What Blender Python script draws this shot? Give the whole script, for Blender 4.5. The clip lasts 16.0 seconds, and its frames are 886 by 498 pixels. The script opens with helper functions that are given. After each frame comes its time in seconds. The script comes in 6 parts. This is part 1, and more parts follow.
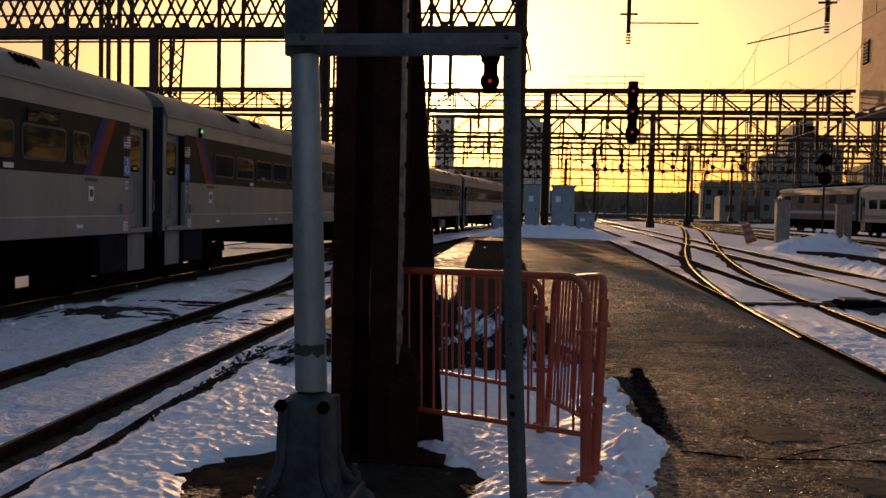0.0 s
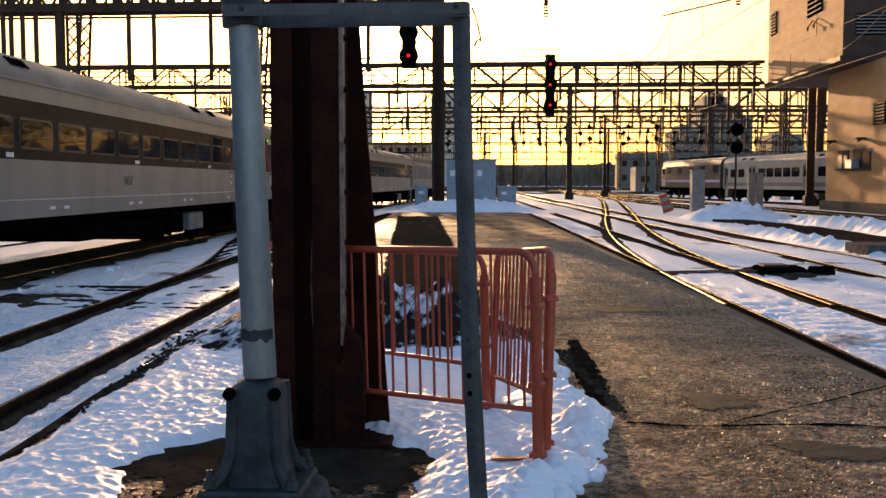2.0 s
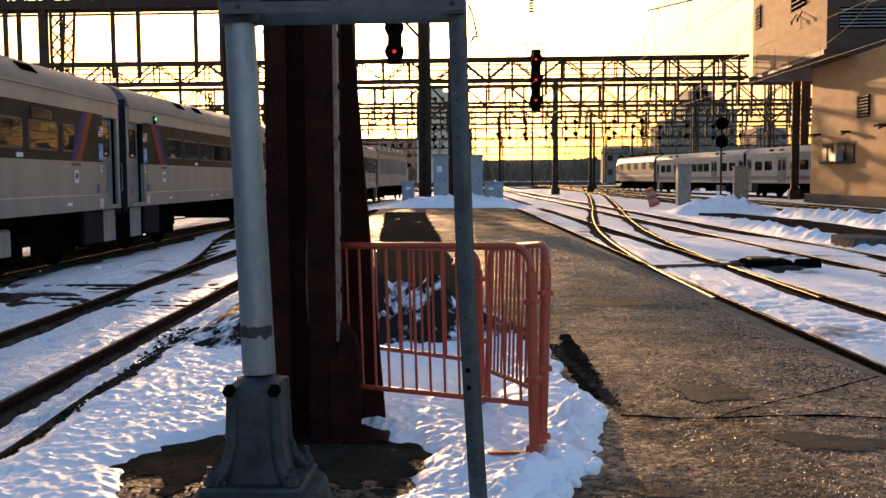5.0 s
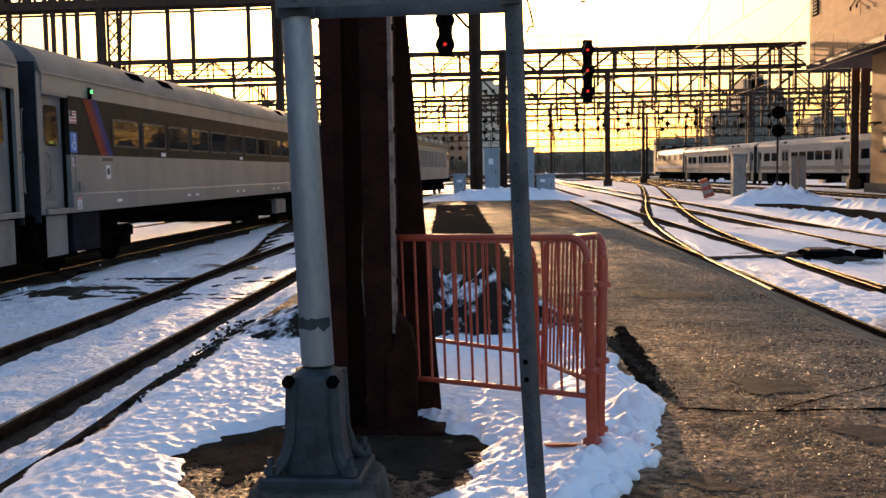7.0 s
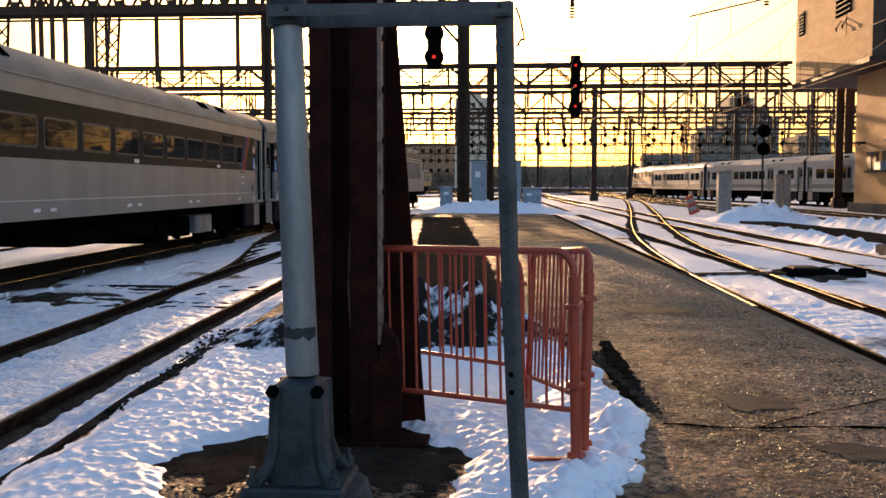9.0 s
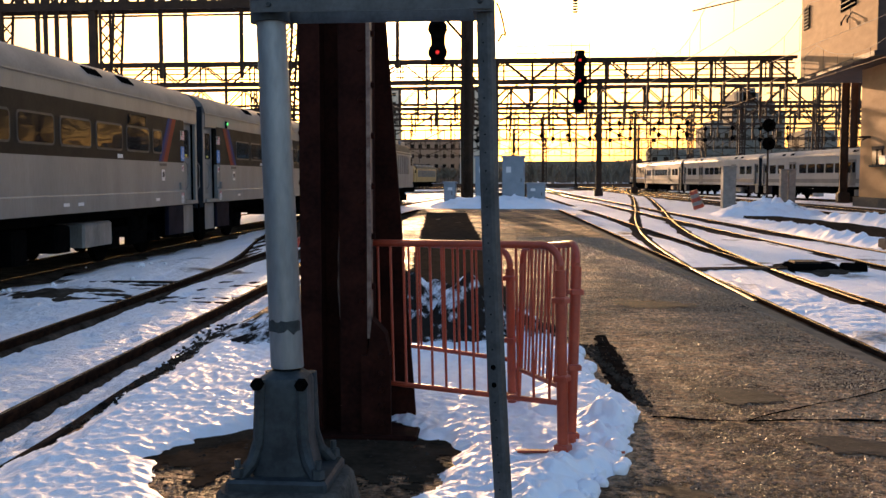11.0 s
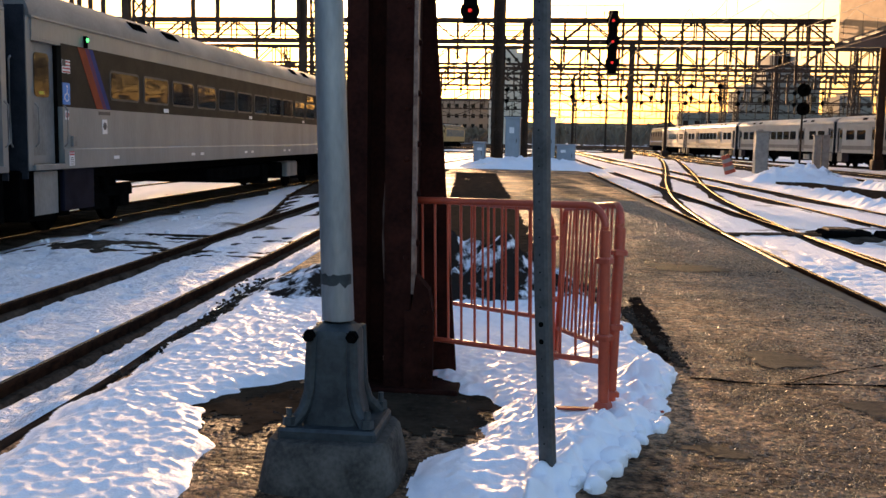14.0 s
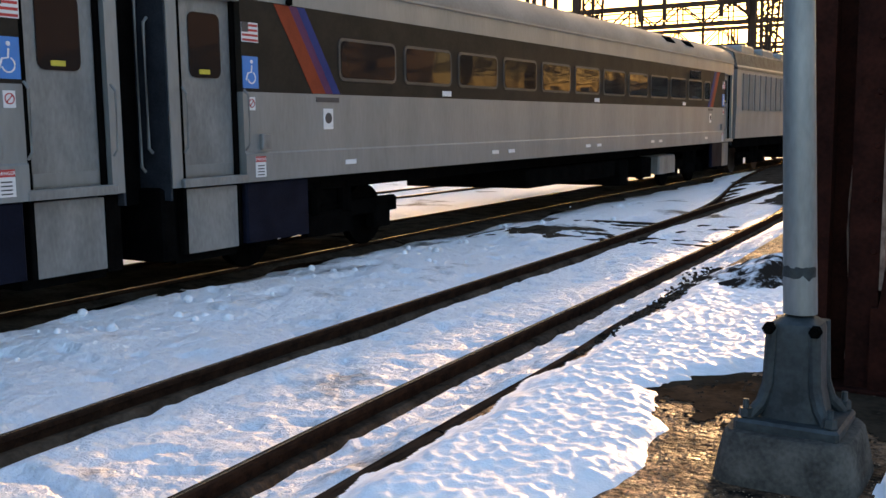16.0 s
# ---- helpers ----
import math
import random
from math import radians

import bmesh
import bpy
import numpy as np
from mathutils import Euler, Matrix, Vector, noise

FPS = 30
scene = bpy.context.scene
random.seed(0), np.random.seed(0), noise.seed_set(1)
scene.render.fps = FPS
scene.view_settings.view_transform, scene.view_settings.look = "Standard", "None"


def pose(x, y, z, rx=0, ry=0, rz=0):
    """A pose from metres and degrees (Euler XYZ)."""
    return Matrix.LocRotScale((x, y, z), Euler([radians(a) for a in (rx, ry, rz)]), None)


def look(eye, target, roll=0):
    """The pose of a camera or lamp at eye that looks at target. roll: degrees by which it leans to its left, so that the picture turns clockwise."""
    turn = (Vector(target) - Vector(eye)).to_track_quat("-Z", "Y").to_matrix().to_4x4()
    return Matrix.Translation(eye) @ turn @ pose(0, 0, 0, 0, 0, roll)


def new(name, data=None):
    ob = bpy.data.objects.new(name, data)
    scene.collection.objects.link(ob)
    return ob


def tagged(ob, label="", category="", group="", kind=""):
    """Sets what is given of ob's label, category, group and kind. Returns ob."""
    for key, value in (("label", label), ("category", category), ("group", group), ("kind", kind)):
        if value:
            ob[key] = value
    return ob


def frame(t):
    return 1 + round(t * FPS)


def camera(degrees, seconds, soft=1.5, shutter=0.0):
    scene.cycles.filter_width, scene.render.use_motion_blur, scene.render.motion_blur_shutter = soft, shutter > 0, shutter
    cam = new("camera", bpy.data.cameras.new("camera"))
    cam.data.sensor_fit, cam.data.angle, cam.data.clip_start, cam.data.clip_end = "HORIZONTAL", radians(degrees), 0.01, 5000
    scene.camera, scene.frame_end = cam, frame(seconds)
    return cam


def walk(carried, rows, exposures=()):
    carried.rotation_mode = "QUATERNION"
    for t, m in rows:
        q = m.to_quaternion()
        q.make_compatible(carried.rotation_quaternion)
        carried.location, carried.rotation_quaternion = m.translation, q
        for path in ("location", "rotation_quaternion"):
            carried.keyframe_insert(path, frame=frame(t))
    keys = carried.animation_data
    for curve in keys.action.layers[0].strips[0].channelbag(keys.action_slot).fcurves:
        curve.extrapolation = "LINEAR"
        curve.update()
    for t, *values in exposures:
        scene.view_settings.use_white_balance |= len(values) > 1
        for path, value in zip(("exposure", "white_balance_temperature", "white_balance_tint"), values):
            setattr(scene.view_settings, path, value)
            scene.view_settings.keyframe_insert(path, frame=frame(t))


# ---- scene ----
cam = camera(48.9, 16.0)
PATH = [
    (0, (0.185, -0.074, 1.421), (-0.165, 2.399, 1.311), 1.2),
    (0.5, (0.14, -0.045, 1.417), (-0.164, 2.433, 1.292), 1.3),
    (1, (0.115, -0.005, 1.412), (-0.139, 2.479, 1.276), 0.9),
    (1.5, (0.076, 0.033, 1.412), (-0.122, 2.52, 1.259), 0.4),
    (2, (0.051, 0.023, 1.42), (-0.096, 2.511, 1.25), -0.0),
    (2.5, (0.043, 0.035, 1.42), (-0.051, 2.526, 1.241), -0.4),
    (3, (0.036, 0.029, 1.422), (-0.009, 2.521, 1.244), -0.3),
    (3.5, (0.03, 0.016, 1.422), (0.003, 2.51, 1.246), -0.3),
    (6, (-0.006, -0.002, 1.42), (-0.208, 2.483, 1.232), -0.7),
    (6.5, (-0.011, 0.004, 1.417), (-0.244, 2.485, 1.225), -0.9),
    (7, (-0.014, 0.003, 1.416), (-0.258, 2.483, 1.218), -0.9),
    (7.5, (-0.014, 0.0, 1.416), (-0.251, 2.48, 1.214), -0.9),
    (8, (-0.016, 0.004, 1.414), (-0.245, 2.485, 1.218), -0.6),
    (8.5, (-0.019, 0.004, 1.414), (-0.236, 2.488, 1.23), -0.3),
    (9, (-0.022, 0.009, 1.412), (-0.229, 2.495, 1.245), 0.1),
    (11.5, (0.099, -0.026, 1.404), (-0.135, 2.456, 1.215), -0.2),
    (12, (0.114, -0.036, 1.4), (-0.151, 2.441, 1.195), -0.3),
    (12.5, (0.075, -0.039, 1.4), (-0.21, 2.435, 1.175), -0.1),
    (13, (0.031, -0.073, 1.407), (-0.26, 2.399, 1.16), 0.2),
    (13.5, (0.001, -0.083, 1.404), (-0.289, 2.386, 1.139), 0.5),
    (14, (-0.021, -0.079, 1.4), (-0.307, 2.389, 1.119), 1.0),
    (14.5, (-0.035, -0.089, 1.396), (-0.343, 2.375, 1.104), 1.5),
    (15, (-0.074, -0.12, 1.39), (-0.594, 2.306, 1.086), 1.7),
    (15.5, (-0.084, -0.152, 1.414), (-1.034, 2.138, 1.095), 0.8),
    (16, (-0.062, -0.214, 1.422), (-1.384, 1.885, 1.105), -0.7),
]
walk(cam, [(t, look(eye, target, roll)) for t, eye, target, roll in PATH],
     exposures=[(0, -0.63, 7200, 27), (0.5, 0.03, 7400, 25), (1.0, 0.43, 7100, 24), (1.5, 0.53, 6900, 22), (2.5, 0.60, 6800, 21), (9, 0.68, 6800, 22), (11.5, 0.67, 6800, 22),
                (13, 0.98, 6800, 21), (14, 0.87, 6800, 21), (15, 0.57, 6900, 20), (15.5, 0.59, 7100, 20), (16, 1.30, 7200, 19)])

# ---- light: low sun ahead, hazy evening sky ----
SUN_AZ, SUN_EL = radians(-8.7), radians(7.7)
world = bpy.data.worlds.new("evening_sky")
scene.world = world
world.use_nodes = True
wt = world.node_tree
sky = wt.nodes.new("ShaderNodeTexSky")
sky.sky_type = "NISHITA"
sky.sun_disc = False
sky.sun_elevation, sky.sun_rotation = SUN_EL, SUN_AZ
sky.air_density, sky.dust_density, sky.ozone_density = 1.25, 2.6, 2.4
back = wt.nodes["Background"]
back.inputs["Strength"].default_value = 0.17
sun_data = bpy.data.lights.new("sun", "SUN")
sun_data.energy, sun_data.angle, sun_data.color = 5.0, radians(0.6), (1.0, 0.64, 0.32)
sun = new("sun", sun_data)
SUN_DIR = Vector((math.sin(SUN_AZ) * math.cos(SUN_EL), math.cos(SUN_AZ) * math.cos(SUN_EL), math.sin(SUN_EL)))
sun.matrix_world = look((0, 0, 60), Vector((0, 0, 60)) - SUN_DIR)


def haze_round_the_sun():
    """Evening haze: the sky turns golden towards the sun and glares close to it."""
    n, l = wt.nodes, wt.links
    co, dot = n.new("ShaderNodeTexCoord"), n.new("ShaderNodeVectorMath")
    dot.operation = "DOT_PRODUCT"
    dot.inputs[1].default_value = SUN_DIR
    l.new(co.outputs["Generated"], dot.inputs[0])
    warm = n.new("ShaderNodeMapRange")
    warm.interpolation_type = "SMOOTHSTEP"
    warm.inputs[1].default_value, warm.inputs[2].default_value = 0.35, 0.97
    l.new(dot.outputs["Value"], warm.inputs[0])
    tint = n.new("ShaderNodeMix")
    tint.data_type = "RGBA"
    tint.inputs[6].default_value, tint.inputs[7].default_value = (1.36, 1.46, 1.63, 1), (0.97, 0.83, 0.6, 1)
    l.new(warm.outputs[0], tint.inputs[0])
    last = n.new("ShaderNodeMix")
    last.data_type, last.blend_type = "RGBA", "MULTIPLY"
    last.inputs[0].default_value = 1.0
    l.new(sky.outputs[0], last.inputs[6])
    l.new(tint.outputs[2], last.inputs[7])
    for power, col in ((90.0, (9.0, 5.6, 2.2, 1)), (1500.0, (60.0, 42.0, 20.0, 1))):
        pw, add = n.new("ShaderNodeMath"), n.new("ShaderNodeMix")
        pw.operation, pw.use_clamp = "POWER", True
        pw.inputs[1].default_value = power
        l.new(dot.outputs["Value"], pw.inputs[0])
        add.data_type, add.blend_type = "RGBA", "ADD"
        l.new(pw.outputs[0], add.inputs[0])
        l.new(last.outputs[2], add.inputs[6])
        add.inputs[7].default_value = col
        last = add
    l.new(last.outputs[2], back.inputs["Color"])


haze_round_the_sun()


# ---- materials ----
def material(name, a, b=None, scale=4.0, rough=0.7, metal=0.0, bump=0.0, fine=40.0, stretch=(1, 1, 1), spec=0.5, vary=0.0, low=0.35, high=0.65):
    """Two colours mixed by noise at two scales, roughness varied with them, and a fine bump."""
    m = bpy.data.materials.new(name)
    m.use_nodes = True
    t = m.node_tree
    n, l = t.nodes, t.links
    p = n["Principled BSDF"]
    p.inputs["Metallic"].default_value = metal
    p.inputs["Specular IOR Level"].default_value = spec
    b = b or tuple(0.6 * c for c in a)
    co = n.new("ShaderNodeTexCoord")
    mp = n.new("ShaderNodeMapping")
    mp.inputs["Scale"].default_value = stretch
    l.new(co.outputs["Object"], mp.inputs[0])
    n1, n2 = n.new("ShaderNodeTexNoise"), n.new("ShaderNodeTexNoise")
    for q, s, d in ((n1, scale, 6), (n2, fine, 4)):
        q.inputs["Scale"].default_value, q.inputs["Detail"].default_value = s, d
        l.new(mp.outputs[0], q.inputs["Vector"])
    mixn = n.new("ShaderNodeMath")
    mixn.operation = "MULTIPLY_ADD"
    mixn.inputs[1].default_value = 0.35
    l.new(n2.outputs[0], mixn.inputs[0])
    sc = n.new("ShaderNodeMath")
    sc.operation = "MULTIPLY"
    sc.inputs[1].default_value = 0.65
    l.new(n1.outputs[0], sc.inputs[0])
    l.new(sc.outputs[0], mixn.inputs[2])
    r = n.new("ShaderNodeValToRGB")
    r.color_ramp.elements[0].position, r.color_ramp.elements[1].position = low, high
    r.color_ramp.elements[0].color, r.color_ramp.elements[1].color = (*b, 1), (*a, 1)
    l.new(mixn.outputs[0], r.inputs[0])
    last = r.outputs[0]
    if vary:
        inf, h = n.new("ShaderNodeObjectInfo"), n.new("ShaderNodeHueSaturation")
        mr = n.new("ShaderNodeMapRange")
        mr.inputs[3].default_value, mr.inputs[4].default_value = 1 - vary, 1 + vary
        l.new(inf.outputs["Random"], mr.inputs[0])
        l.new(mr.outputs[0], h.inputs["Value"])
        l.new(last, h.inputs["Color"])
        last = h.outputs[0]
    l.new(last, p.inputs["Base Color"])
    rr = n.new("ShaderNodeMapRange")
    rr.inputs[3].default_value, rr.inputs[4].default_value = min(1, rough + 0.12), max(0.03, rough - 0.12)
    l.new(mixn.outputs[0], rr.inputs[0])
    l.new(rr.outputs[0], p.inputs["Roughness"])
    if bump:
        bp = n.new("ShaderNodeBump")
        bp.inputs["Strength"].default_value, bp.inputs["Distance"].default_value = 0.8, bump
        l.new(mixn.outputs[0], bp.inputs["Height"])
        l.new(bp.outputs[0], p.inputs["Normal"])
    return m


def glow(name, col, power):
    m = bpy.data.materials.new(name)
    m.use_nodes = True
    p = m.node_tree.nodes["Principled BSDF"]
    p.inputs["Base Color"].default_value = (*[0.5 * c for c in col], 1)
    p.inputs["Emission Color"].default_value, p.inputs["Emission Strength"].default_value = (*col, 1), power
    return m


def glass_dark(name, tint=(0.012, 0.012, 0.013), rough=0.04):
    m = bpy.data.materials.new(name)
    m.use_nodes = True
    t = m.node_tree
    p = t.nodes["Principled BSDF"]
    p.inputs["Base Color"].default_value = (*tint, 1)
    p.inputs["Roughness"].default_value = rough
    p.inputs["Specular IOR Level"].default_value = 0.2
    nz, bp = t.nodes.new("ShaderNodeTexNoise"), t.nodes.new("ShaderNodeBump")
    nz.inputs["Scale"].default_value = 0.9
    bp.inputs["Strength"].default_value, bp.inputs["Distance"].default_value = 0.3, 0.02
    t.links.new(nz.outputs[0], bp.inputs["Height"])
    t.links.new(bp.outputs[0], p.inputs["Normal"])
    return m


def snow_material(name, dirt=0.0, dirt_scale=0.5, spec=0.4, clear=(0.92, 0.935, 0.965), dark=(0.07, 0.06, 0.05), fine_bump=0.012, lumps=False):
    """Snow with a granular surface and, where dirt is above 0, dark bare patches."""
    m = bpy.data.materials.new(name)
    m.use_nodes = True
    t = m.node_tree
    n, l = t.nodes, t.links
    p = n["Principled BSDF"]
    co = n.new("ShaderNodeTexCoord")
    a, b, c = (n.new("ShaderNodeTexNoise") for _ in range(3))
    for q, s, d in ((a, dirt_scale, 8), (b, 14.0, 5), (c, 90.0, 3)):
        q.inputs["Scale"].default_value, q.inputs["Detail"].default_value = s, d
        l.new(co.outputs["Object"], q.inputs["Vector"])
    a.inputs["Roughness"].default_value = 0.62
    ramp = n.new("ShaderNodeValToRGB")
    mid = 0.30 + dirt * 0.25
    ramp.color_ramp.elements[0].position, ramp.color_ramp.elements[1].position = mid - 0.03, mid + 0.05
    ramp.color_ramp.elements[0].color, ramp.color_ramp.elements[1].color = (*dark, 1), (*clear, 1)
    l.new(a.outputs[0], ramp.inputs[0])
    tint = n.new("ShaderNodeMix")
    tint.data_type, tint.blend_type = "RGBA", "MULTIPLY"
    tint.inputs[0].default_value = 0.18
    l.new(ramp.outputs[0], tint.inputs[6])
    rb = n.new("ShaderNodeValToRGB")
    rb.color_ramp.elements[0].position, rb.color_ramp.elements[1].position = 0.25, 0.6
    rb.color_ramp.elements[0].color, rb.color_ramp.elements[1].color = (0.6, 0.6, 0.62, 1), (1, 1, 1, 1)
    l.new(b.outputs[0], rb.inputs[0])
    l.new(rb.outputs[0], tint.inputs[7])
    l.new(tint.outputs[2], p.inputs["Base Color"])
    p.inputs["Roughness"].default_value = 0.55
    p.inputs["Specular IOR Level"].default_value = spec
    add = n.new("ShaderNodeMath")
    add.operation = "MULTIPLY_ADD"
    add.inputs[1].default_value = 0.3
    l.new(c.outputs[0], add.inputs[0])
    l.new(b.outputs[0], add.inputs[2])
    bp = n.new("ShaderNodeBump")
    bp.inputs["Strength"].default_value, bp.inputs["Distance"].default_value = 0.7, fine_bump
    if lumps:
        d, ad = n.new("ShaderNodeTexNoise"), n.new("ShaderNodeMath")
        d.inputs["Scale"].default_value, d.inputs["Detail"].default_value = 3.5, 5
        l.new(co.outputs["Object"], d.inputs["Vector"])
        ad.operation = "MULTIPLY_ADD"
        ad.inputs[1].default_value = 3.0
        l.new(d.outputs[0], ad.inputs[0])
        l.new(add.outputs[0], ad.inputs[2])
        add = ad
    l.new(add.outputs[0], bp.inputs["Height"])
    l.new(bp.outputs[0], p.inputs["Normal"])
    return m


def asphalt_material(name):
    """Old asphalt: exposed stones, worn brown and dark wet patches."""
    m = bpy.data.materials.new(name)
    m.use_nodes = True
    t = m.node_tree
    n, l = t.nodes, t.links
    p = n["Principled BSDF"]
    co = n.new("ShaderNodeTexCoord")
    big, mid, fine = (n.new("ShaderNodeTexNoise") for _ in range(3))
    stones = n.new("ShaderNodeTexVoronoi")
    for q, s, d in ((big, 0.55, 7), (mid, 5.0, 6), (fine, 17.0, 6)):
        q.inputs["Scale"].default_value, q.inputs["Detail"].default_value = s, d
        q.inputs["Roughness"].default_value = 0.65
        l.new(co.outputs["Object"], q.inputs["Vector"])
    stones.inputs["Scale"].default_value = 30.0
    l.new(co.outputs["Object"], stones.inputs["Vector"])
    r1, r2 = n.new("ShaderNodeValToRGB"), n.new("ShaderNodeValToRGB")
    r1.color_ramp.elements[0].position, r1.color_ramp.elements[1].position = 0.4, 0.6
    r1.color_ramp.elements[0].color, r1.color_ramp.elements[1].color = (0.05, 0.036, 0.026, 1), (0.235, 0.16, 0.105, 1)
    r2.color_ramp.elements[0].position, r2.color_ramp.elements[1].position = 0.4, 0.62
    r2.color_ramp.elements[0].color, r2.color_ramp.elements[1].color = (0.2, 0.2, 0.2, 1), (2.6, 2.3, 2.0, 1)
    l.new(big.outputs[0], r1.inputs[0])
    l.new(fine.outputs[0], r2.inputs[0])
    mix = n.new("ShaderNodeMix")
    mix.data_type, mix.blend_type = "RGBA", "MULTIPLY"
    mix.inputs[0].default_value = 1.0
    l.new(r1.outputs[0], mix.inputs[6])
    l.new(r2.outputs[0], mix.inputs[7])
    # worn streaks and blotches at a hand's to an arm's width
    blot, r3, mix2 = n.new("ShaderNodeTexNoise"), n.new("ShaderNodeValToRGB"), n.new("ShaderNodeMix")
    blot.inputs["Scale"].default_value, blot.inputs["Detail"].default_value, blot.inputs["Roughness"].default_value = 1.2, 9, 0.72
    l.new(co.outputs["Object"], blot.inputs["Vector"])
    r3.color_ramp.elements[0].position, r3.color_ramp.elements[1].position = 0.4, 0.58
    r3.color_ramp.elements[0].color, r3.color_ramp.elements[1].color = (0.24, 0.24, 0.25, 1), (1.7, 1.62, 1.55, 1)
    l.new(blot.outputs[0], r3.inputs[0])
    mix2.data_type, mix2.blend_type = "RGBA", "MULTIPLY"
    mix2.inputs[0].default_value = 1.0
    l.new(mix.outputs[2], mix2.inputs[6])
    l.new(r3.outputs[0], mix2.inputs[7])
    l.new(mix2.outputs[2], p.inputs["Base Color"])
    rr = n.new("ShaderNodeMapRange")
    rr.inputs[1].default_value, rr.inputs[2].default_value = 0.35, 0.6
    rr.inputs[3].default_value, rr.inputs[4].default_value = 0.42, 0.9
    l.new(mid.outputs[0], rr.inputs[0])
    l.new(rr.outputs[0], p.inputs["Roughness"])
    p.inputs["Specular IOR Level"].default_value = 0.13
    ad, ad2 = n.new("ShaderNodeMath"), n.new("ShaderNodeMath")
    for q, k in ((ad, -0.5), (ad2, 0.6)):
        q.operation = "MULTIPLY_ADD"
        q.inputs[1].default_value = k
    l.new(stones.outputs["Distance"], ad.inputs[0])
    l.new(fine.outputs[0], ad.inputs[2])
    l.new(mid.outputs[0], ad2.inputs[0])
    l.new(ad.outputs[0], ad2.inputs[2])
    bp = n.new("ShaderNodeBump")
    bp.inputs["Strength"].default_value, bp.inputs["Distance"].default_value = 1.0, 0.045
    l.new(ad2.outputs[0], bp.inputs["Height"])
    l.new(bp.outputs[0], p.inputs["Normal"])
    return m


SNOW = snow_material("snow_clean", 0.0)
SNOW_YARD = snow_material("snow_yard", 0.235, 0.45, fine_bump=0.05, lumps=True)
SNOW_DIRTY = snow_material("snow_dirty", 0.93, 3.6, spec=0.0, dark=(0.03, 0.024, 0.02), fine_bump=0.06)
ASPHALT = asphalt_material("asphalt")
# near-black asphalt for the edge by the snow, with its shade in the colour
ASPHALT_EDGE_SHADE = material("broken_asphalt_shade", (0.022, 0.017, 0.013), (0.005, 0.0045, 0.004), 4, 0.85, 0, 0.06, 30, spec=0.0)
PUDDLE = material("wet_asphalt", (0.04, 0.034, 0.03), (0.02, 0.018, 0.016), 9.0, 0.6, 0, 0.02, 40, spec=0.08)
BALLAST = material("ballast", (0.085, 0.065, 0.048), (0.02, 0.016, 0.012), 3.0, 0.9, 0, 0.06, 18, spec=0.0)
RAIL_SIDE = material("rusted_rail", (0.04, 0.022, 0.014), (0.014, 0.009, 0.007), 9, 0.8, 0.0, 0.004, 60, spec=0.0)
RAIL_WORN = material("dull_rail_head", (0.04, 0.025, 0.017), (0.015, 0.01, 0.008), 9, 0.8, 0.0, 0.003, 60, stretch=(1, 0.2, 1), spec=0.0)
RAIL_TOP = material("polished_rail_head", (0.5, 0.42, 0.32), (0.3, 0.24, 0.17), 6, 0.24, 1.0, 0.001, 80, stretch=(1, 0.1, 1))
RUST = material("rusted_red_paint", (0.037, 0.011, 0.007), (0.012, 0.004, 0.003), 5, 0.8, 0.0, 0.004, 45, spec=0.06)
RUST_EDGE = material("worn_flange_edge", (0.3, 0.2, 0.15), (0.1, 0.045, 0.03), 14, 0.55, 0.1, 0.004, 60)
GALV = material("galvanised_steel", (0.26, 0.28, 0.29), (0.16, 0.175, 0.185), 5, 0.42, 0.55, 0.0015, 50, stretch=(1, 1, 0.3))
GALV_DARK = material("weathered_casting", (0.045, 0.058, 0.062), (0.012, 0.016, 0.018), 6, 0.6, 0.3, 0.004, 45)
GALV_POST = material("weathered_post", (0.1, 0.105, 0.105), (0.05, 0.053, 0.053), 9, 0.6, 0.4, 0.003, 60)
CONCRETE = material("concrete", (0.34, 0.31, 0.27), (0.2, 0.185, 0.165), 4, 0.85, 0, 0.008, 60)
KERB = material("worn_kerb_concrete", (0.2, 0.16, 0.12), (0.1, 0.08, 0.06), 5, 0.85, 0, 0.01, 50, spec=0.05)
CONCRETE_DARK = material("stained_concrete", (0.12, 0.11, 0.095), (0.04, 0.037, 0.033), 7, 0.9, 0, 0.012, 55, spec=0.05)
GRIT = material("exposed_stones", (0.44, 0.3, 0.185), (0.1, 0.07, 0.048), 30, 0.45, 0, 0, 60, spec=0.4)
ORANGE = material("orange_red_paint", (0.5, 0.075, 0.03), (0.33, 0.05, 0.024), 6, 0.4, 0, 0.002, 50)
IRON = material("dark_iron", (0.05, 0.027, 0.014), (0.02, 0.012, 0.008), 2, 0.75, 0.0, 0.004, 30, spec=0.25)
IRON_BROWN = material("brown_iron", (0.07, 0.035, 0.022), (0.03, 0.018, 0.013), 2, 0.7, 0.2, 0.004, 30)
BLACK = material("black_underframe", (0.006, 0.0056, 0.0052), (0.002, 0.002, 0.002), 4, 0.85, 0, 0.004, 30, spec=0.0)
STEEL = material("brushed_stainless", (0.25, 0.268, 0.272), (0.195, 0.208, 0.208), 1.1, 0.45, 0.4, 0.0004, 14, stretch=(1.6, 1, 0.35))
STEEL_DOOR = material("grey_door", (0.25, 0.258, 0.252), (0.15, 0.153, 0.15), 3, 0.5, 0.3, 0.001, 30, stretch=(1, 1, 0.4))
NAVY = material("dark_navy_skirt", (0.008, 0.01, 0.02), (0.004, 0.005, 0.01), 3, 0.7, spec=0.05)
STEEL_ROOF = material("grey_roof", (0.2, 0.2, 0.195), (0.14, 0.138, 0.132), 1.0, 0.6, 0.15, 0.002, 20)
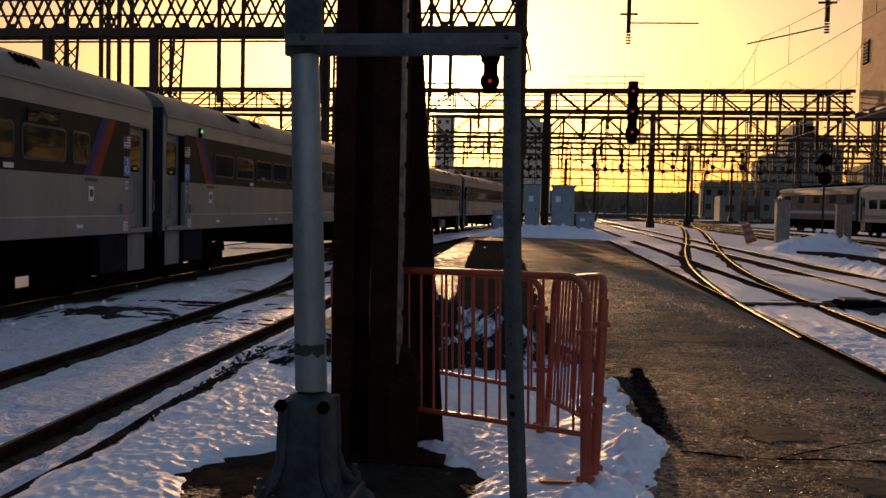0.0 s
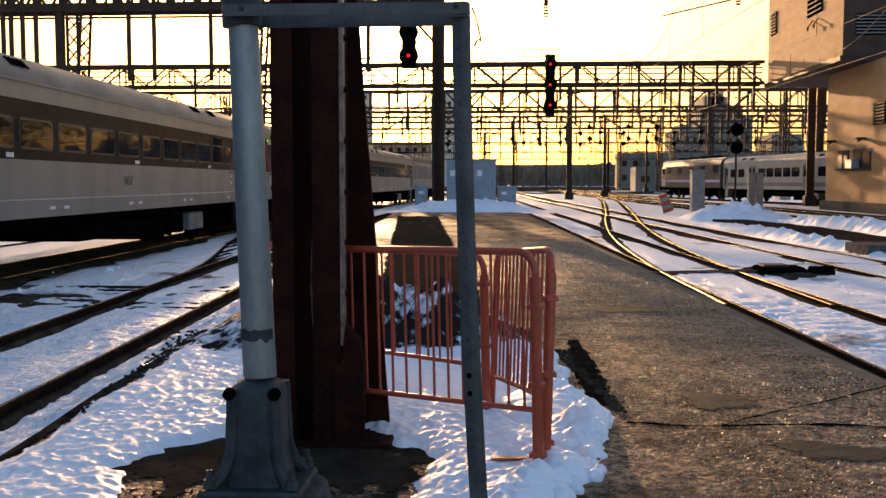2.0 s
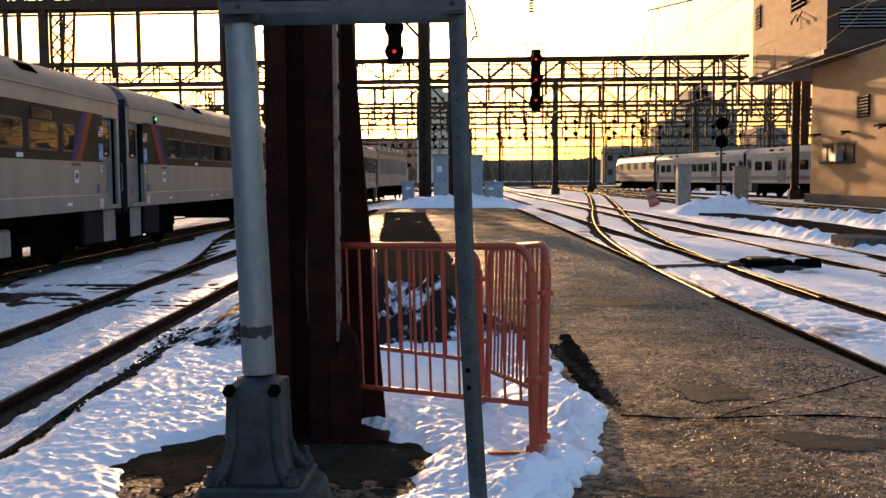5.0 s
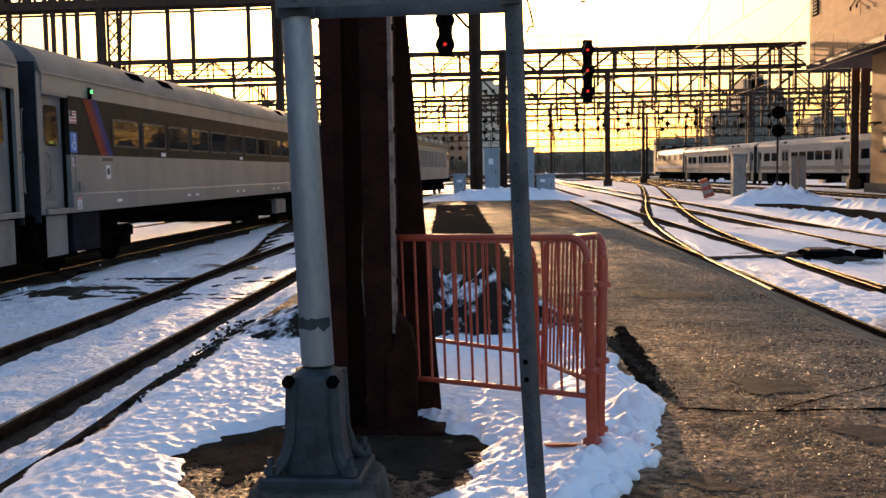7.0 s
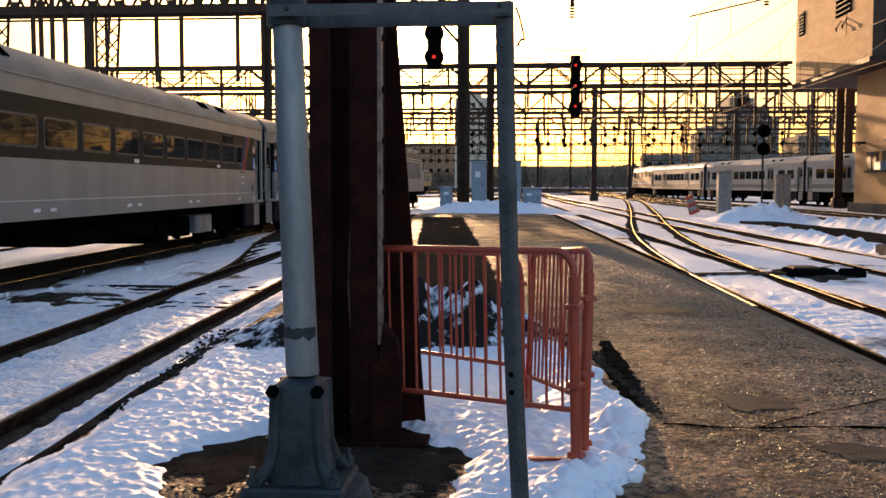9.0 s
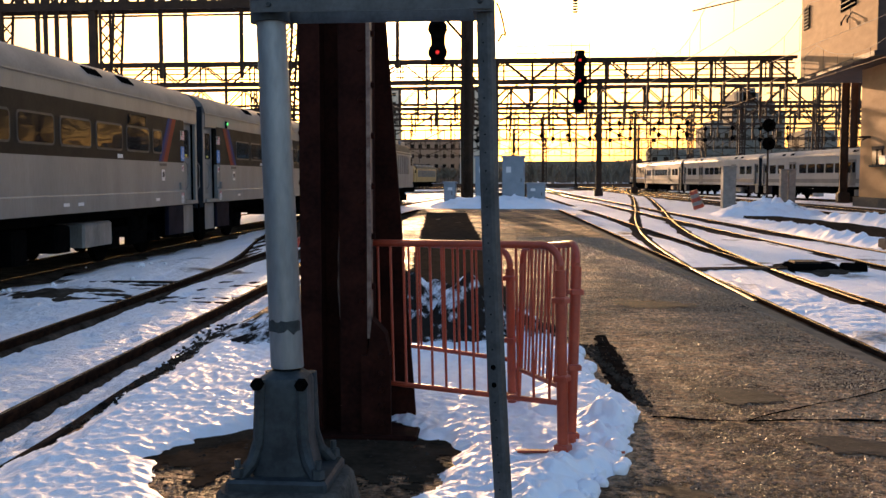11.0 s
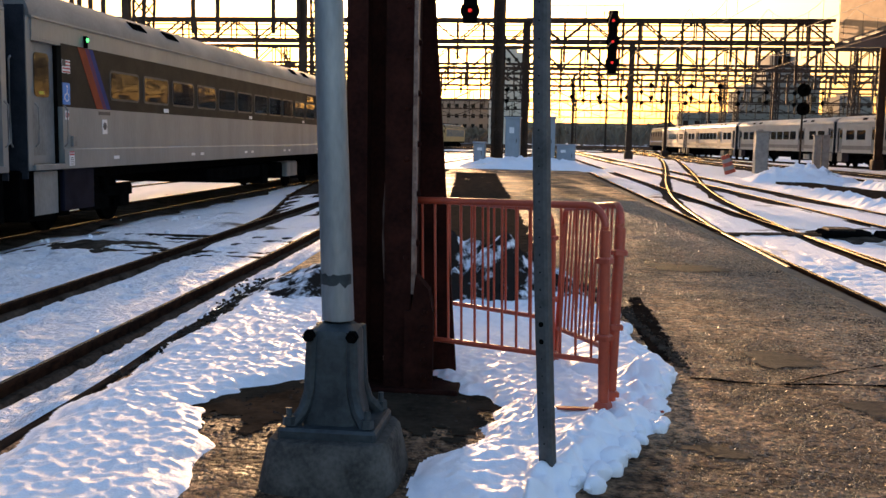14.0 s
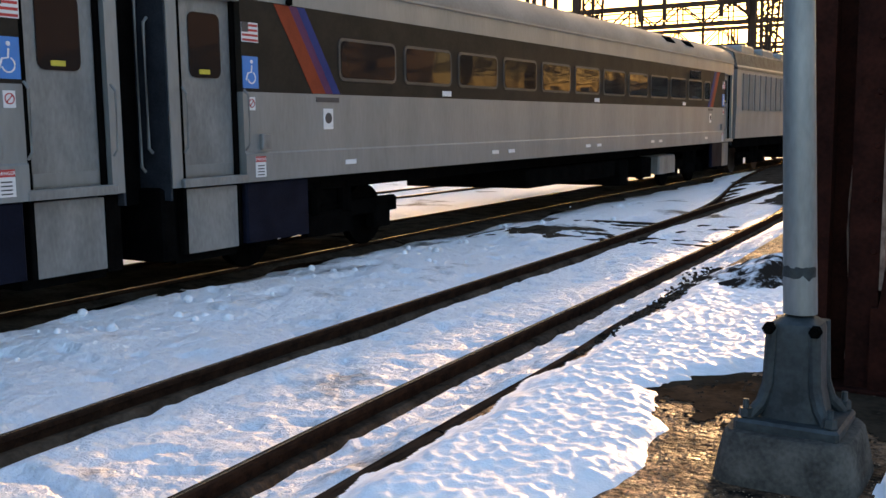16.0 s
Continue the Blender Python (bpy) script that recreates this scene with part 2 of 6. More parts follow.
BAND = material("dark_brown_band", (0.026, 0.021, 0.016), (0.017, 0.014, 0.011), 2, 0.6, 0.0, 0.0006, 20, spec=0.1)
WHITE_CAR = material("cream_white_paint", (0.42, 0.41, 0.38), (0.34, 0.33, 0.3), 1, 0.5, 0.0, 0.001, 20, spec=0.15)
LOCO_GREY = material("blue_grey_loco_paint", (0.075, 0.086, 0.1), (0.045, 0.052, 0.062), 1, 0.55, 0.0, 0.001, 20, spec=0.15)
LOCO_DARK = material("dark_blue_louvre", (0.03, 0.036, 0.05), (0.018, 0.022, 0.03), 1, 0.7, spec=0.05)
GLASS = glass_dark("tinted_glass")
DUSTY_GLASS = glass_dark("dusty_glass", rough=0.55)
RUBBER = material("rubber", (0.03, 0.036, 0.045), (0.016, 0.019, 0.024), 4, 0.8, spec=0.05)
FRAME = material("window_frame_metal", (0.075, 0.07, 0.062), (0.05, 0.046, 0.042), 4, 0.5, 0.2)
WIRE = material("worn_copper_wire", (0.5, 0.36, 0.22), (0.3, 0.2, 0.12), 4, 0.35, 1.0)
# low sun on the loco's side, painted as a yellow body colour
SUNLIT_LOCO = material("sunlit_loco_yellow", (0.5, 0.33, 0.12), (0.38, 0.24, 0.09), 1, 0.5, 0.0, 0.001, 20)
STRIP = material("dark_patched_asphalt", (0.055, 0.041, 0.028), (0.022, 0.017, 0.012), 5, 0.9, 0, 0.012, 26, spec=0.0)
STRIPE_R = material("orange_stripe", (0.3, 0.05, 0.02), (0.22, 0.04, 0.017), 3, 0.6, spec=0.1)
STRIPE_B = material("blue_stripe", (0.03, 0.045, 0.17), (0.025, 0.035, 0.13), 3, 0.6, spec=0.1)
STRIPE_P = material("purple_stripe", (0.13, 0.04, 0.09), (0.1, 0.03, 0.075), 3, 0.6, spec=0.1)
SIGN_BLUE = material("sign_blue", (0.03, 0.2, 0.55), (0.025, 0.17, 0.48), 3, 0.4)
WHITE = material("white_print", (0.75, 0.75, 0.75), (0.65, 0.65, 0.65), 3, 0.5)
LABEL_YELLOW = material("label_yellow", (0.6, 0.5, 0.05), (0.5, 0.42, 0.04), 3, 0.5)
RED = material("sign_red", (0.5, 0.03, 0.03), (0.42, 0.03, 0.03), 3, 0.45)
DARK_PRINT = material("dark_print", (0.05, 0.05, 0.055), (0.035, 0.035, 0.04), 3, 0.5)
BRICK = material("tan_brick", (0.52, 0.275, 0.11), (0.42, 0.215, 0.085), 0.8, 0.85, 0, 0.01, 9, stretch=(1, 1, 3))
# dark brick of the lintels; on the tower's end wall it paints shade
BRICK_DARK = material("brown_brick_and_shade", (0.075, 0.045, 0.03), (0.05, 0.03, 0.02), 0.8, 0.85, 0, 0.01, 9, stretch=(1, 1, 3))
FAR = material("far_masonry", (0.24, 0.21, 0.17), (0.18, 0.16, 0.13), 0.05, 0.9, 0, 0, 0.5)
# masonry lightened and warmed to paint in the haze of distance
FAR_HAZE = material("far_masonry_hazed", (0.7, 0.6, 0.46), (0.6, 0.5, 0.38), 0.05, 0.9, 0, 0, 0.5)
TREES = material("bare_trees", (0.17, 0.135, 0.09), (0.11, 0.09, 0.06), 0.3, 0.95, 0, 0, 2)
CABINET = material("pale_blue_grey_paint", (0.27, 0.32, 0.36), (0.2, 0.24, 0.27), 2, 0.5, 0.1, 0.001, 30)
WOOD = material("weathered_timber", (0.05, 0.036, 0.026), (0.014, 0.011, 0.009), 6, 0.85, 0, 0.012, 40, stretch=(4, 0.5, 4), spec=0.0)
RED_LAMP = glow("red_signal_lens", (1.0, 0.04, 0.03), 0.5)
GREEN_LAMP = glow("green_marker_lens", (0.05, 1.0, 0.2), 1.6)


# ---- geometry helpers ----
class Geo:
    """Collects simple solids into one mesh."""

    def __init__(self):
        self.v, self.f = [], []

    def add(self, verts, faces):
        k = len(self.v)
        self.v += [tuple(p) for p in verts]
        self.f += [tuple(i + k for i in f) for f in faces]
        return self

    def box(self, x0, x1, y0, y1, z0, z1, m=None):
        vs = [Vector((x, y, z)) for z in (z0, z1) for y in (y0, y1) for x in (x0, x1)]
        if m is not None:
            vs = [m @ p for p in vs]
        return self.add(vs, [(0, 2, 3, 1), (4, 5, 7, 6), (0, 1, 5, 4), (2, 6, 7, 3), (0, 4, 6, 2), (1, 3, 7, 5)])

    def chamfer(self, x0, x1, y0, y1, z0, z1, c=0.01, m=None):
        """A box with its upright and top edges cut."""
        def ring(i, z):
            return [(x0 + c + i, y0 + i, z), (x1 - c - i, y0 + i, z), (x1 - i, y0 + c + i, z), (x1 - i, y1 - c - i, z),
                    (x1 - c - i, y1 - i, z), (x0 + c + i, y1 - i, z), (x0 + i, y1 - c - i, z), (x0 + i, y0 + c + i, z)]
        vs = ring(0, z0) + ring(0, z1 - c) + ring(c * 0.8, z1)
        if m is not None:
            vs = [m @ Vector(p) for p in vs]
        fs = [tuple(range(7, -1, -1)), tuple(range(16, 24))]
        for k in (0, 8):
            fs += [(k + i, k + (i + 1) % 8, k + 8 + (i + 1) % 8, k + 8 + i) for i in range(8)]
        return self.add(vs, fs)

    def bar(self, p, q, w, h=None):
        p, q = Vector(p), Vector(q)
        d = q - p
        if d.length < 1e-6:
            return self
        m = Matrix.Translation(p) @ d.to_track_quat("Y", "Z").to_matrix().to_4x4()
        h = h or w
        return self.box(-w / 2, w / 2, 0, d.length, -h / 2, h / 2, m)

    def tube(self, p, q, r, r2=None, n=12, cap=True):
        p, q = Vector(p), Vector(q)
        r2 = r if r2 is None else r2
        m = (q - p).to_track_quat("Z", "Y").to_matrix()
        ring = [(math.cos(2 * math.pi * i / n), math.sin(2 * math.pi * i / n)) for i in range(n)]
        vs = [p + m @ Vector((c * r, s * r, 0)) for c, s in ring] + [q + m @ Vector((c * r2, s * r2, 0)) for c, s in ring]
        fs = [(i, (i + 1) % n, n + (i + 1) % n, n + i) for i in range(n)]
        if cap:
            fs += [tuple(range(n - 1, -1, -1)), tuple(range(n, 2 * n))]
        return self.add(vs, fs)

    def pipe(self, pts, r, n=10, closed=False):
        """A round pipe along a polyline."""
        pts = [Vector(p) for p in pts]
        k = len(pts)
        vs = []
        for i, p in enumerate(pts):
            a = pts[(i - 1) % k] if closed or i else pts[0]
            b = pts[(i + 1) % k] if closed or i < k - 1 else pts[-1]
            m = (b - a).normalized().to_track_quat("Z", "Y").to_matrix()
            vs += [p + m @ Vector((r * math.cos(2 * math.pi * j / n), r * math.sin(2 * math.pi * j / n), 0)) for j in range(n)]
        fs = []
        for i in range(k if closed else k - 1):
            o, e = i * n, ((i + 1) % k) * n
            fs += [(o + j, o + (j + 1) % n, e + (j + 1) % n, e + j) for j in range(n)]
        if not closed:
            fs += [tuple(range(n - 1, -1, -1)), tuple((k - 1) * n + j for j in range(n))]
        return self.add(vs, fs)

    def sweep(self, profile, frames, cap=True):
        """A closed profile of (side, up) carried along frames of (origin, side axis, up axis)."""
        n = len(profile)
        vs = [o + s * a + u * b for o, s, u in frames for a, b in profile]
        fs = [(i * n + j, i * n + (j + 1) % n, (i + 1) * n + (j + 1) % n, (i + 1) * n + j) for i in range(len(frames) - 1) for j in range(n)]
        if cap:
            fs += [tuple(range(n - 1, -1, -1)), tuple((len(frames) - 1) * n + j for j in range(n))]
        return self.add(vs, fs)

    def disc(self, c, r, axis, depth, n=16):
        c, axis = Vector(c), Vector(axis).normalized()
        return self.tube(c, c + axis * depth, r, n=n)


def mesh_of(name, geo, mat, smooth=False):
    me = bpy.data.meshes.new(name)
    me.from_pydata(geo.v, [], geo.f)
    me.materials.append(mat)
    if smooth:
        me.shade_smooth()
        me.set_sharp_from_angle(angle=radians(35))
    me.update()
    return me


def part(name, geo, mat, parent=None, label="", smooth=False, at=None):
    ob = new(name, mesh_of(name, geo, mat, smooth))
    if parent is not None:
        ob.parent = parent
    if at is not None:
        ob.matrix_basis = at
    return tagged(ob, label) if label else ob


def thing(name, label, category, at=None, group="", kind=""):
    ob = new(name)
    ob.empty_display_size = 0.2
    if at is not None:
        ob.matrix_basis = at
    return tagged(ob, label, category, group, kind)


def spline(pts, step=1.0):
    """Evenly spaced points on a smooth curve through pts."""
    pts = [Vector(p) for p in pts]
    ext = [2 * pts[0] - pts[1]] + pts + [2 * pts[-1] - pts[-2]]
    out = []
    for i in range(1, len(ext) - 2):
        a, b, c, d = ext[i - 1:i + 3]
        n = max(2, int((c - b).length / step))
        for k in range(n):
            t = k / n
            out.append(0.5 * (2 * b + (c - a) * t + (2 * a - 5 * b + 4 * c - d) * t * t + (3 * b - a - 3 * c + d) * t ** 3))
    return out + [pts[-1]]


def fbm(x, y, s, seed=0.0, octaves=3):
    return sum(noise.noise(Vector((x * s * 2 ** k, y * s * 2 ** k, seed + 7.3 * k))) / 2 ** k for k in range(octaves))


def bowls(x, y, across, along, seed):
    """Sun cups: shallow bowls that meet in sharp crests, about 0 on the mean."""
    wx, wy = x + 0.03 * fbm(x, y, 2.0, seed + 1, 1), y + 0.03 * fbm(x, y, 2.0, seed + 2, 1)
    d = noise.voronoi(Vector((wx * across, wy * along, seed)), distance_metric="DISTANCE", exponent=2.0)[0][0]
    return min(d, 1.0) ** 2 - 0.25


def smooth(e0, e1, x):
    t = min(1.0, max(0.0, (x - e0) / (e1 - e0)))
    return t * t * (3 - 2 * t)


# ---- the plan: tracks ----
RAIL_Z, TRAIN_Z, RIGHT_Z = -0.25, -0.34, -0.3
LEFT_NEAR = [(-3.7, -14, RAIL_Z), (-4.0, 0, RAIL_Z), (-4.35, 5.4, RAIL_Z), (-4.8, 14, RAIL_Z), (-5.15, 20, RAIL_Z), (-5.5, 32, RAIL_Z),
             (-5.4, 50, RAIL_Z), (-4.9, 70, RAIL_Z), (-4.0, 95, RAIL_Z), (-2.0, 140, RAIL_Z), (2, 230, RAIL_Z)]
LEFT_TRAIN = [(-8.2, -40, TRAIN_Z), (-8.6, -16, TRAIN_Z), (-9.17, 0, TRAIN_Z), (-9.77, 15, TRAIN_Z), (-10.2, 28, TRAIN_Z), (-10.4, 42, TRAIN_Z), (-10.1, 56, TRAIN_Z),
              (-9.5, 70, TRAIN_Z), (-8.9, 85, TRAIN_Z), (-8.2, 100, TRAIN_Z), (-7.3, 115, TRAIN_Z), (-5.6, 140, TRAIN_Z), (0, 230, TRAIN_Z)]
CROSSOVER = [(-4.58, 9.5, RAIL_Z - 0.004), (-4.82, 14, RAIL_Z - 0.004), (-5.4, 20, RAIL_Z - 0.02), (-7.6, 31, RAIL_Z - 0.05), (-9.8, 47, TRAIN_Z + 0.01), (-9.95, 56, TRAIN_Z + 0.01)]
LEFT_FAR = [(-14.0, -20, TRAIN_Z), (-14.6, 20, TRAIN_Z), (-15.2, 60, TRAIN_Z), (-14.2, 110, TRAIN_Z), (-10, 200, TRAIN_Z)]
RIGHT_MAIN = [(5.3, -14, RIGHT_Z), (4.7, 0, RIGHT_Z), (3.1, 40, RIGHT_Z), (0.9, 95, RIGHT_Z), (-0.9, 140, RIGHT_Z), (-3.0, 230, RIGHT_Z)]
RIGHT_TURN = [(4.0, 14, RIGHT_Z), (3.95, 21, RIGHT_Z), (4.35, 31, RIGHT_Z), (5.4, 43, RIGHT_Z), (7.0, 58, RIGHT_Z), (10.2, 90, RIGHT_Z), (12.0, 112, RIGHT_Z),
              (13.6, 140, RIGHT_Z), (14, 200, RIGHT_Z)]
RIGHT_SECOND = [(9.2, -14, RIGHT_Z), (8.6, 0, RIGHT_Z), (6.2, 60, RIGHT_Z), (4.4, 105, RIGHT_Z), (3.0, 150, RIGHT_Z), (1, 230, RIGHT_Z)]
THIRD_WIRE = [(13.2, -14, RIGHT_Z), (12.6, 0, RIGHT_Z), (10.2, 60, RIGHT_Z), (9.0, 105, RIGHT_Z), (8.0, 150, RIGHT_Z), (7, 230, RIGHT_Z)]
RIGHT_THIRD = [(20.4, -14, RIGHT_Z), (20.0, 0, RIGHT_Z), (18.9, 60, RIGHT_Z), (16.6, 105, RIGHT_Z), (14.4, 150, RIGHT_Z), (12.6, 230, RIGHT_Z)]
RIGHT_FOURTH = [(17.2, -14, RIGHT_Z), (16.6, 0, RIGHT_Z), (14.6, 60, RIGHT_Z), (13.2, 105, RIGHT_Z), (12.0, 160, RIGHT_Z), (11, 230, RIGHT_Z)]
RIGHT_TRAIN = [(46, -40, RIGHT_Z), (39, 0, RIGHT_Z), (33.5, 35, RIGHT_Z), (29.6, 58, RIGHT_Z), (26.0, 77, RIGHT_Z), (23.9, 90, RIGHT_Z), (22.0, 102, RIGHT_Z), (20.3, 114, RIGHT_Z), (19.0, 126, RIGHT_Z),
               (18.2, 140, RIGHT_Z), (17.8, 160, RIGHT_Z), (17.5, 185, RIGHT_Z), (17, 240, RIGHT_Z)]
TRACKS = [("near", LEFT_NEAR), ("train", LEFT_TRAIN), ("cross", CROSSOVER), ("far", LEFT_FAR), ("main", RIGHT_MAIN), ("turn", RIGHT_TURN),
          ("second", RIGHT_SECOND), ("third", RIGHT_THIRD), ("fourth", RIGHT_FOURTH), ("depot", RIGHT_TRAIN)]


def frames_of(pts, offset=0.0):
    out = []
    for i, p in enumerate(pts):
        d = (pts[min(i + 1, len(pts) - 1)] - pts[max(i - 1, 0)])
        d.z = 0
        d.normalize()
        side = Vector((d.y, -d.x, 0))
        out.append((p + side * offset, side, Vector((0, 0, 1))))
    return out


def left_edge(y):
    """Kerb of the platform towards the near track."""
    return -2.45 - 0.062 * (y - 4.0)


def right_edge(y):
    return 3.02 - 0.0427 * y


NEAR_LINES = [spline(LEFT_NEAR, 0.5), spline(LEFT_TRAIN, 0.5), spline(RIGHT_MAIN, 0.5), spline(RIGHT_TURN, 0.5), spline(CROSSOVER, 0.5)]
RAIL_XY = []
for line in NEAR_LINES:
    for off in (-0.752, 0.752):
        fr = frames_of(line, off)
        RAIL_XY.append((np.array([p.y for p, _, _ in fr]), np.array([p.x for p, _, _ in fr])))


def rail_gap(x, y):
    """Distance across to the closest rail, for y in the near stretch."""
    best = 9.0
    for ys, xs in RAIL_XY:
        if ys[0] <= y <= ys[-1]:
            best = min(best, abs(x - float(np.interp(y, ys, xs))))
    return best


# ---- ground: one sheet to the horizon, finer close by ----
def axis(fine0, fine1, step, reach, grow=1.16):
    a = list(np.arange(fine0, fine1 + 1e-6, step))
    s, v = step, a[-1]
    while v < reach:
        s *= grow
        v += s
        a.append(v)
    s, v = step, a[0]
    head = []
    while v > -reach:
        s *= grow
        v -= s
        head.append(v)
    return np.array(head[::-1] + a)


def ground_height(x, y):
    z = -0.40
    if abs(x) < 30 and -15 < y < 90:
        z += 0.035 * fbm(x, y, 0.5, 1.0, 2)
    if -12 < x < 12 and 0 < y < 30:
        z += 0.05
        inside = left_edge(y) < x < right_edge(y)
        g = rail_gap(x, y)
        if inside:
            z = -0.45
        else:
            z -= 0.085 * (1 - smooth(0.06, 0.2, g))
            z += 0.016 * fbm(x, y, 4.0, 3.0, 3) * smooth(0.1, 0.3, g)
            pit = noise.noise(Vector((x * 3.4, y * 4.2, 16.0)))
            cup = bowls(x, y, 9.0, 8.5, 6.0) if -9 < x < 5 and y < 16 else 0.0
            z += 0.022 * cup * smooth(0.1, 0.3, g)
            z -= 0.05 * smooth(0.25, 0.5, pit) * smooth(0.1, 0.3, g)
            if -10.2 < x < -5.3:
                z += 0.03 * fbm(x, y, 1.2, 9.0, 2)
            if x < -7.9:
                z -= 0.1 * (1 - smooth(-8.2, -7.9, x)) * smooth(-11.2, -10.9, x)
            # bank of snow that falls from the platform's kerb
            if left_edge(y) - 0.85 < x <= left_edge(y):
                z = max(z, -0.33 + 0.27 * smooth(-0.8, -0.14, x - left_edge(y)) * (1 - 0.8 * smooth(-0.13, -0.06, x - left_edge(y))) * (0.85 + 0.3 * fbm(x, y, 1.5, 4.0, 2)) - 0.1 * (1 - smooth(0.05, 0.2, g)) + (0.04 * cup + 0.014 * fbm(x, y, 5.0, 13.0, 2)) * smooth(0.1, 0.25, g))
            if -7.9 < x < -6.2:
                z += 0.10 * max(0, fbm(x, y, 0.9, 12.0, 3)) * smooth(-7.9, -7.2, x) * (1 - smooth(-6.8, -6.2, x))
    return z


def grid_mesh(name, xs, ys, height, keep=None):
    zs = [[height(float(x), float(y)) for x in xs] for y in ys]
    nx = len(xs)
    vs = [(float(x), float(y), zs[j][i]) for j, y in enumerate(ys) for i, x in enumerate(xs)]
    fs = []
    for j in range(len(ys) - 1):
        for i in range(nx - 1):
            if keep is None or keep(0.5 * (xs[i] + xs[i + 1]), 0.5 * (ys[j] + ys[j + 1])):
                a = j * nx + i
                fs.append((a, a + 1, a + 1 + nx, a + nx))
    me = bpy.data.meshes.new(name)
    me.from_pydata(vs, [], fs)
    me.shade_smooth()
    me.update()
    return me


def build_ground():
    me = grid_mesh("ground", axis(-8.5, 5.0, 0.038, 1500), axis(2.0, 14.5, 0.035, 1500), ground_height)
    me.materials.append(SNOW_YARD)
    tagged(new("ground", me), "snow-covered railway yard with bare dark ballast patches", "ground", kind="structure")


build_ground()


def build_platform():
    """The worn asphalt walkway between the tracks."""
    ys = list(np.arange(-14, 3, 1.0)) + list(np.arange(3, 14, 0.25)) + list(np.arange(14, 54, 0.8))
    n = 26
    vs, fs = [], []
    for y in ys:
        l, r = left_edge(y), right_edge(y)
        end = smooth(47, 53.5, y) * 0.9
        for i in range(n + 1):
            u = i / n
            x = l + (r - l) * u + 0.03 * fbm(y, i, 0.7, 2.0, 2) * (1 if i in (0, n) else 0)
            x += (0.5 * (l + r) - x) * end
            z = 0.012 * fbm(x, y, 0.8, 5.0, 2) - 0.02 * abs(2 * u - 1) ** 6
            vs.append((x, y, z))
    m = n + 1
    for j in range(len(ys) - 1):
        for i in range(n):
            a = j * m + i
            fs.append((a, a + 1, a + 1 + m, a + m))
    k = len(vs)
    border = [j * m for j in range(len(ys))] + [(len(ys) - 1) * m + i for i in range(1, n + 1)] + [j * m + n for j in range(len(ys) - 2, -1, -1)] + [i for i in range(n - 1, 0, -1)]
    vs += [(vs[b][0], vs[b][1], -0.5) for b in border]
    q = len(border)
    fs += [(border[i], border[(i + 1) % q], k + (i + 1) % q, k + i) for i in range(q)]
    me = bpy.data.meshes.new("pavement")
    me.from_pydata(vs, [], fs)
    me.shade_smooth()
    me.set_sharp_from_angle(angle=radians(40))
    me.materials.append(ASPHALT)
    ob = tagged(new("pavement", me), "wet worn dark asphalt walkway between the tracks", "pavement", kind="structure")
    # timber kerb along the near track, in lengths
    y = 1.2
    while y < 8.6:
        g = Geo()
        a, b = y, y + 1.15
        pts = [Vector((left_edge(t) - 0.05 + 0.02 * fbm(t, 0, 1.0, 8.0, 1), t, -0.012 + 0.02 * fbm(t, 3, 0.7, 8.0, 1))) for t in np.linspace(a, b, 6)]
        g.sweep([(-0.045, -0.2), (0.04, -0.2), (0.04, -0.01), (0.02, 0.0), (-0.035, -0.005), (-0.045, -0.03)], frames_of(pts))
        part("kerb_timber", g, WOOD, ob)
        y += 1.17
    # flat strip of concrete along the other edge
    g = Geo()
    pts = [Vector((right_edge(t) + 0.1, t, -0.03)) for t in np.arange(0, 50, 1.0)]
    g.sweep([(-0.12, -0.3), (0.12, -0.3), (0.12, -0.02), (-0.12, 0.012)], frames_of(pts))
    part("kerb", g, KERB, ob, "worn stained concrete kerb")
    return ob


build_platform()

# ---- rails ----
RAIL_BODY = [(-0.07, -0.17), (0.07, -0.17), (0.07, -0.155), (0.012, -0.135), (0.011, -0.045), (0.036, -0.034), (0.036, -0.006), (-0.036, -0.006), (-0.036, -0.034), (-0.011, -0.045), (-0.012, -0.135), (-0.07, -0.155)]
RAIL_HEAD = [(-0.03, -0.006), (0.03, -0.006), (0.024, 0.0), (-0.024, 0.0)]


def build_track(pts, near, dull=0):
    line = spline(pts, 0.8 if near else 2.0)
    tr = tagged(new("railway_track"), "railway track with rusty rails and shiny worn heads in the snow", "railway track", "yard tracks", "structure")
    for off in (-0.752, 0.752):
        fr = frames_of(line, off)
        r = part("rail", Geo().sweep(RAIL_BODY, fr), RAIL_SIDE, tr)
        if dull:
            part("rail_head", Geo().sweep(RAIL_HEAD, fr), RAIL_WORN, r, "dull brown rail head")
            part("running_band", Geo().sweep([(-0.008 * dull, -0.001), (0.008 * dull, -0.001), (0.007 * dull, 0.0035), (-0.007 * dull, 0.0035)], fr), RAIL_TOP, r, "thin polished running band")
        else:
            part("rail_head", Geo().sweep(RAIL_HEAD, fr), RAIL_TOP, r, "polished rail head")
    return tr


for kind, pts in TRACKS:
    build_track(pts, kind in ("near", "train", "cross", "main", "turn", "second"), {"near": 1, "cross": 1, "train": 1, "main": 1.6}.get(kind, 0))


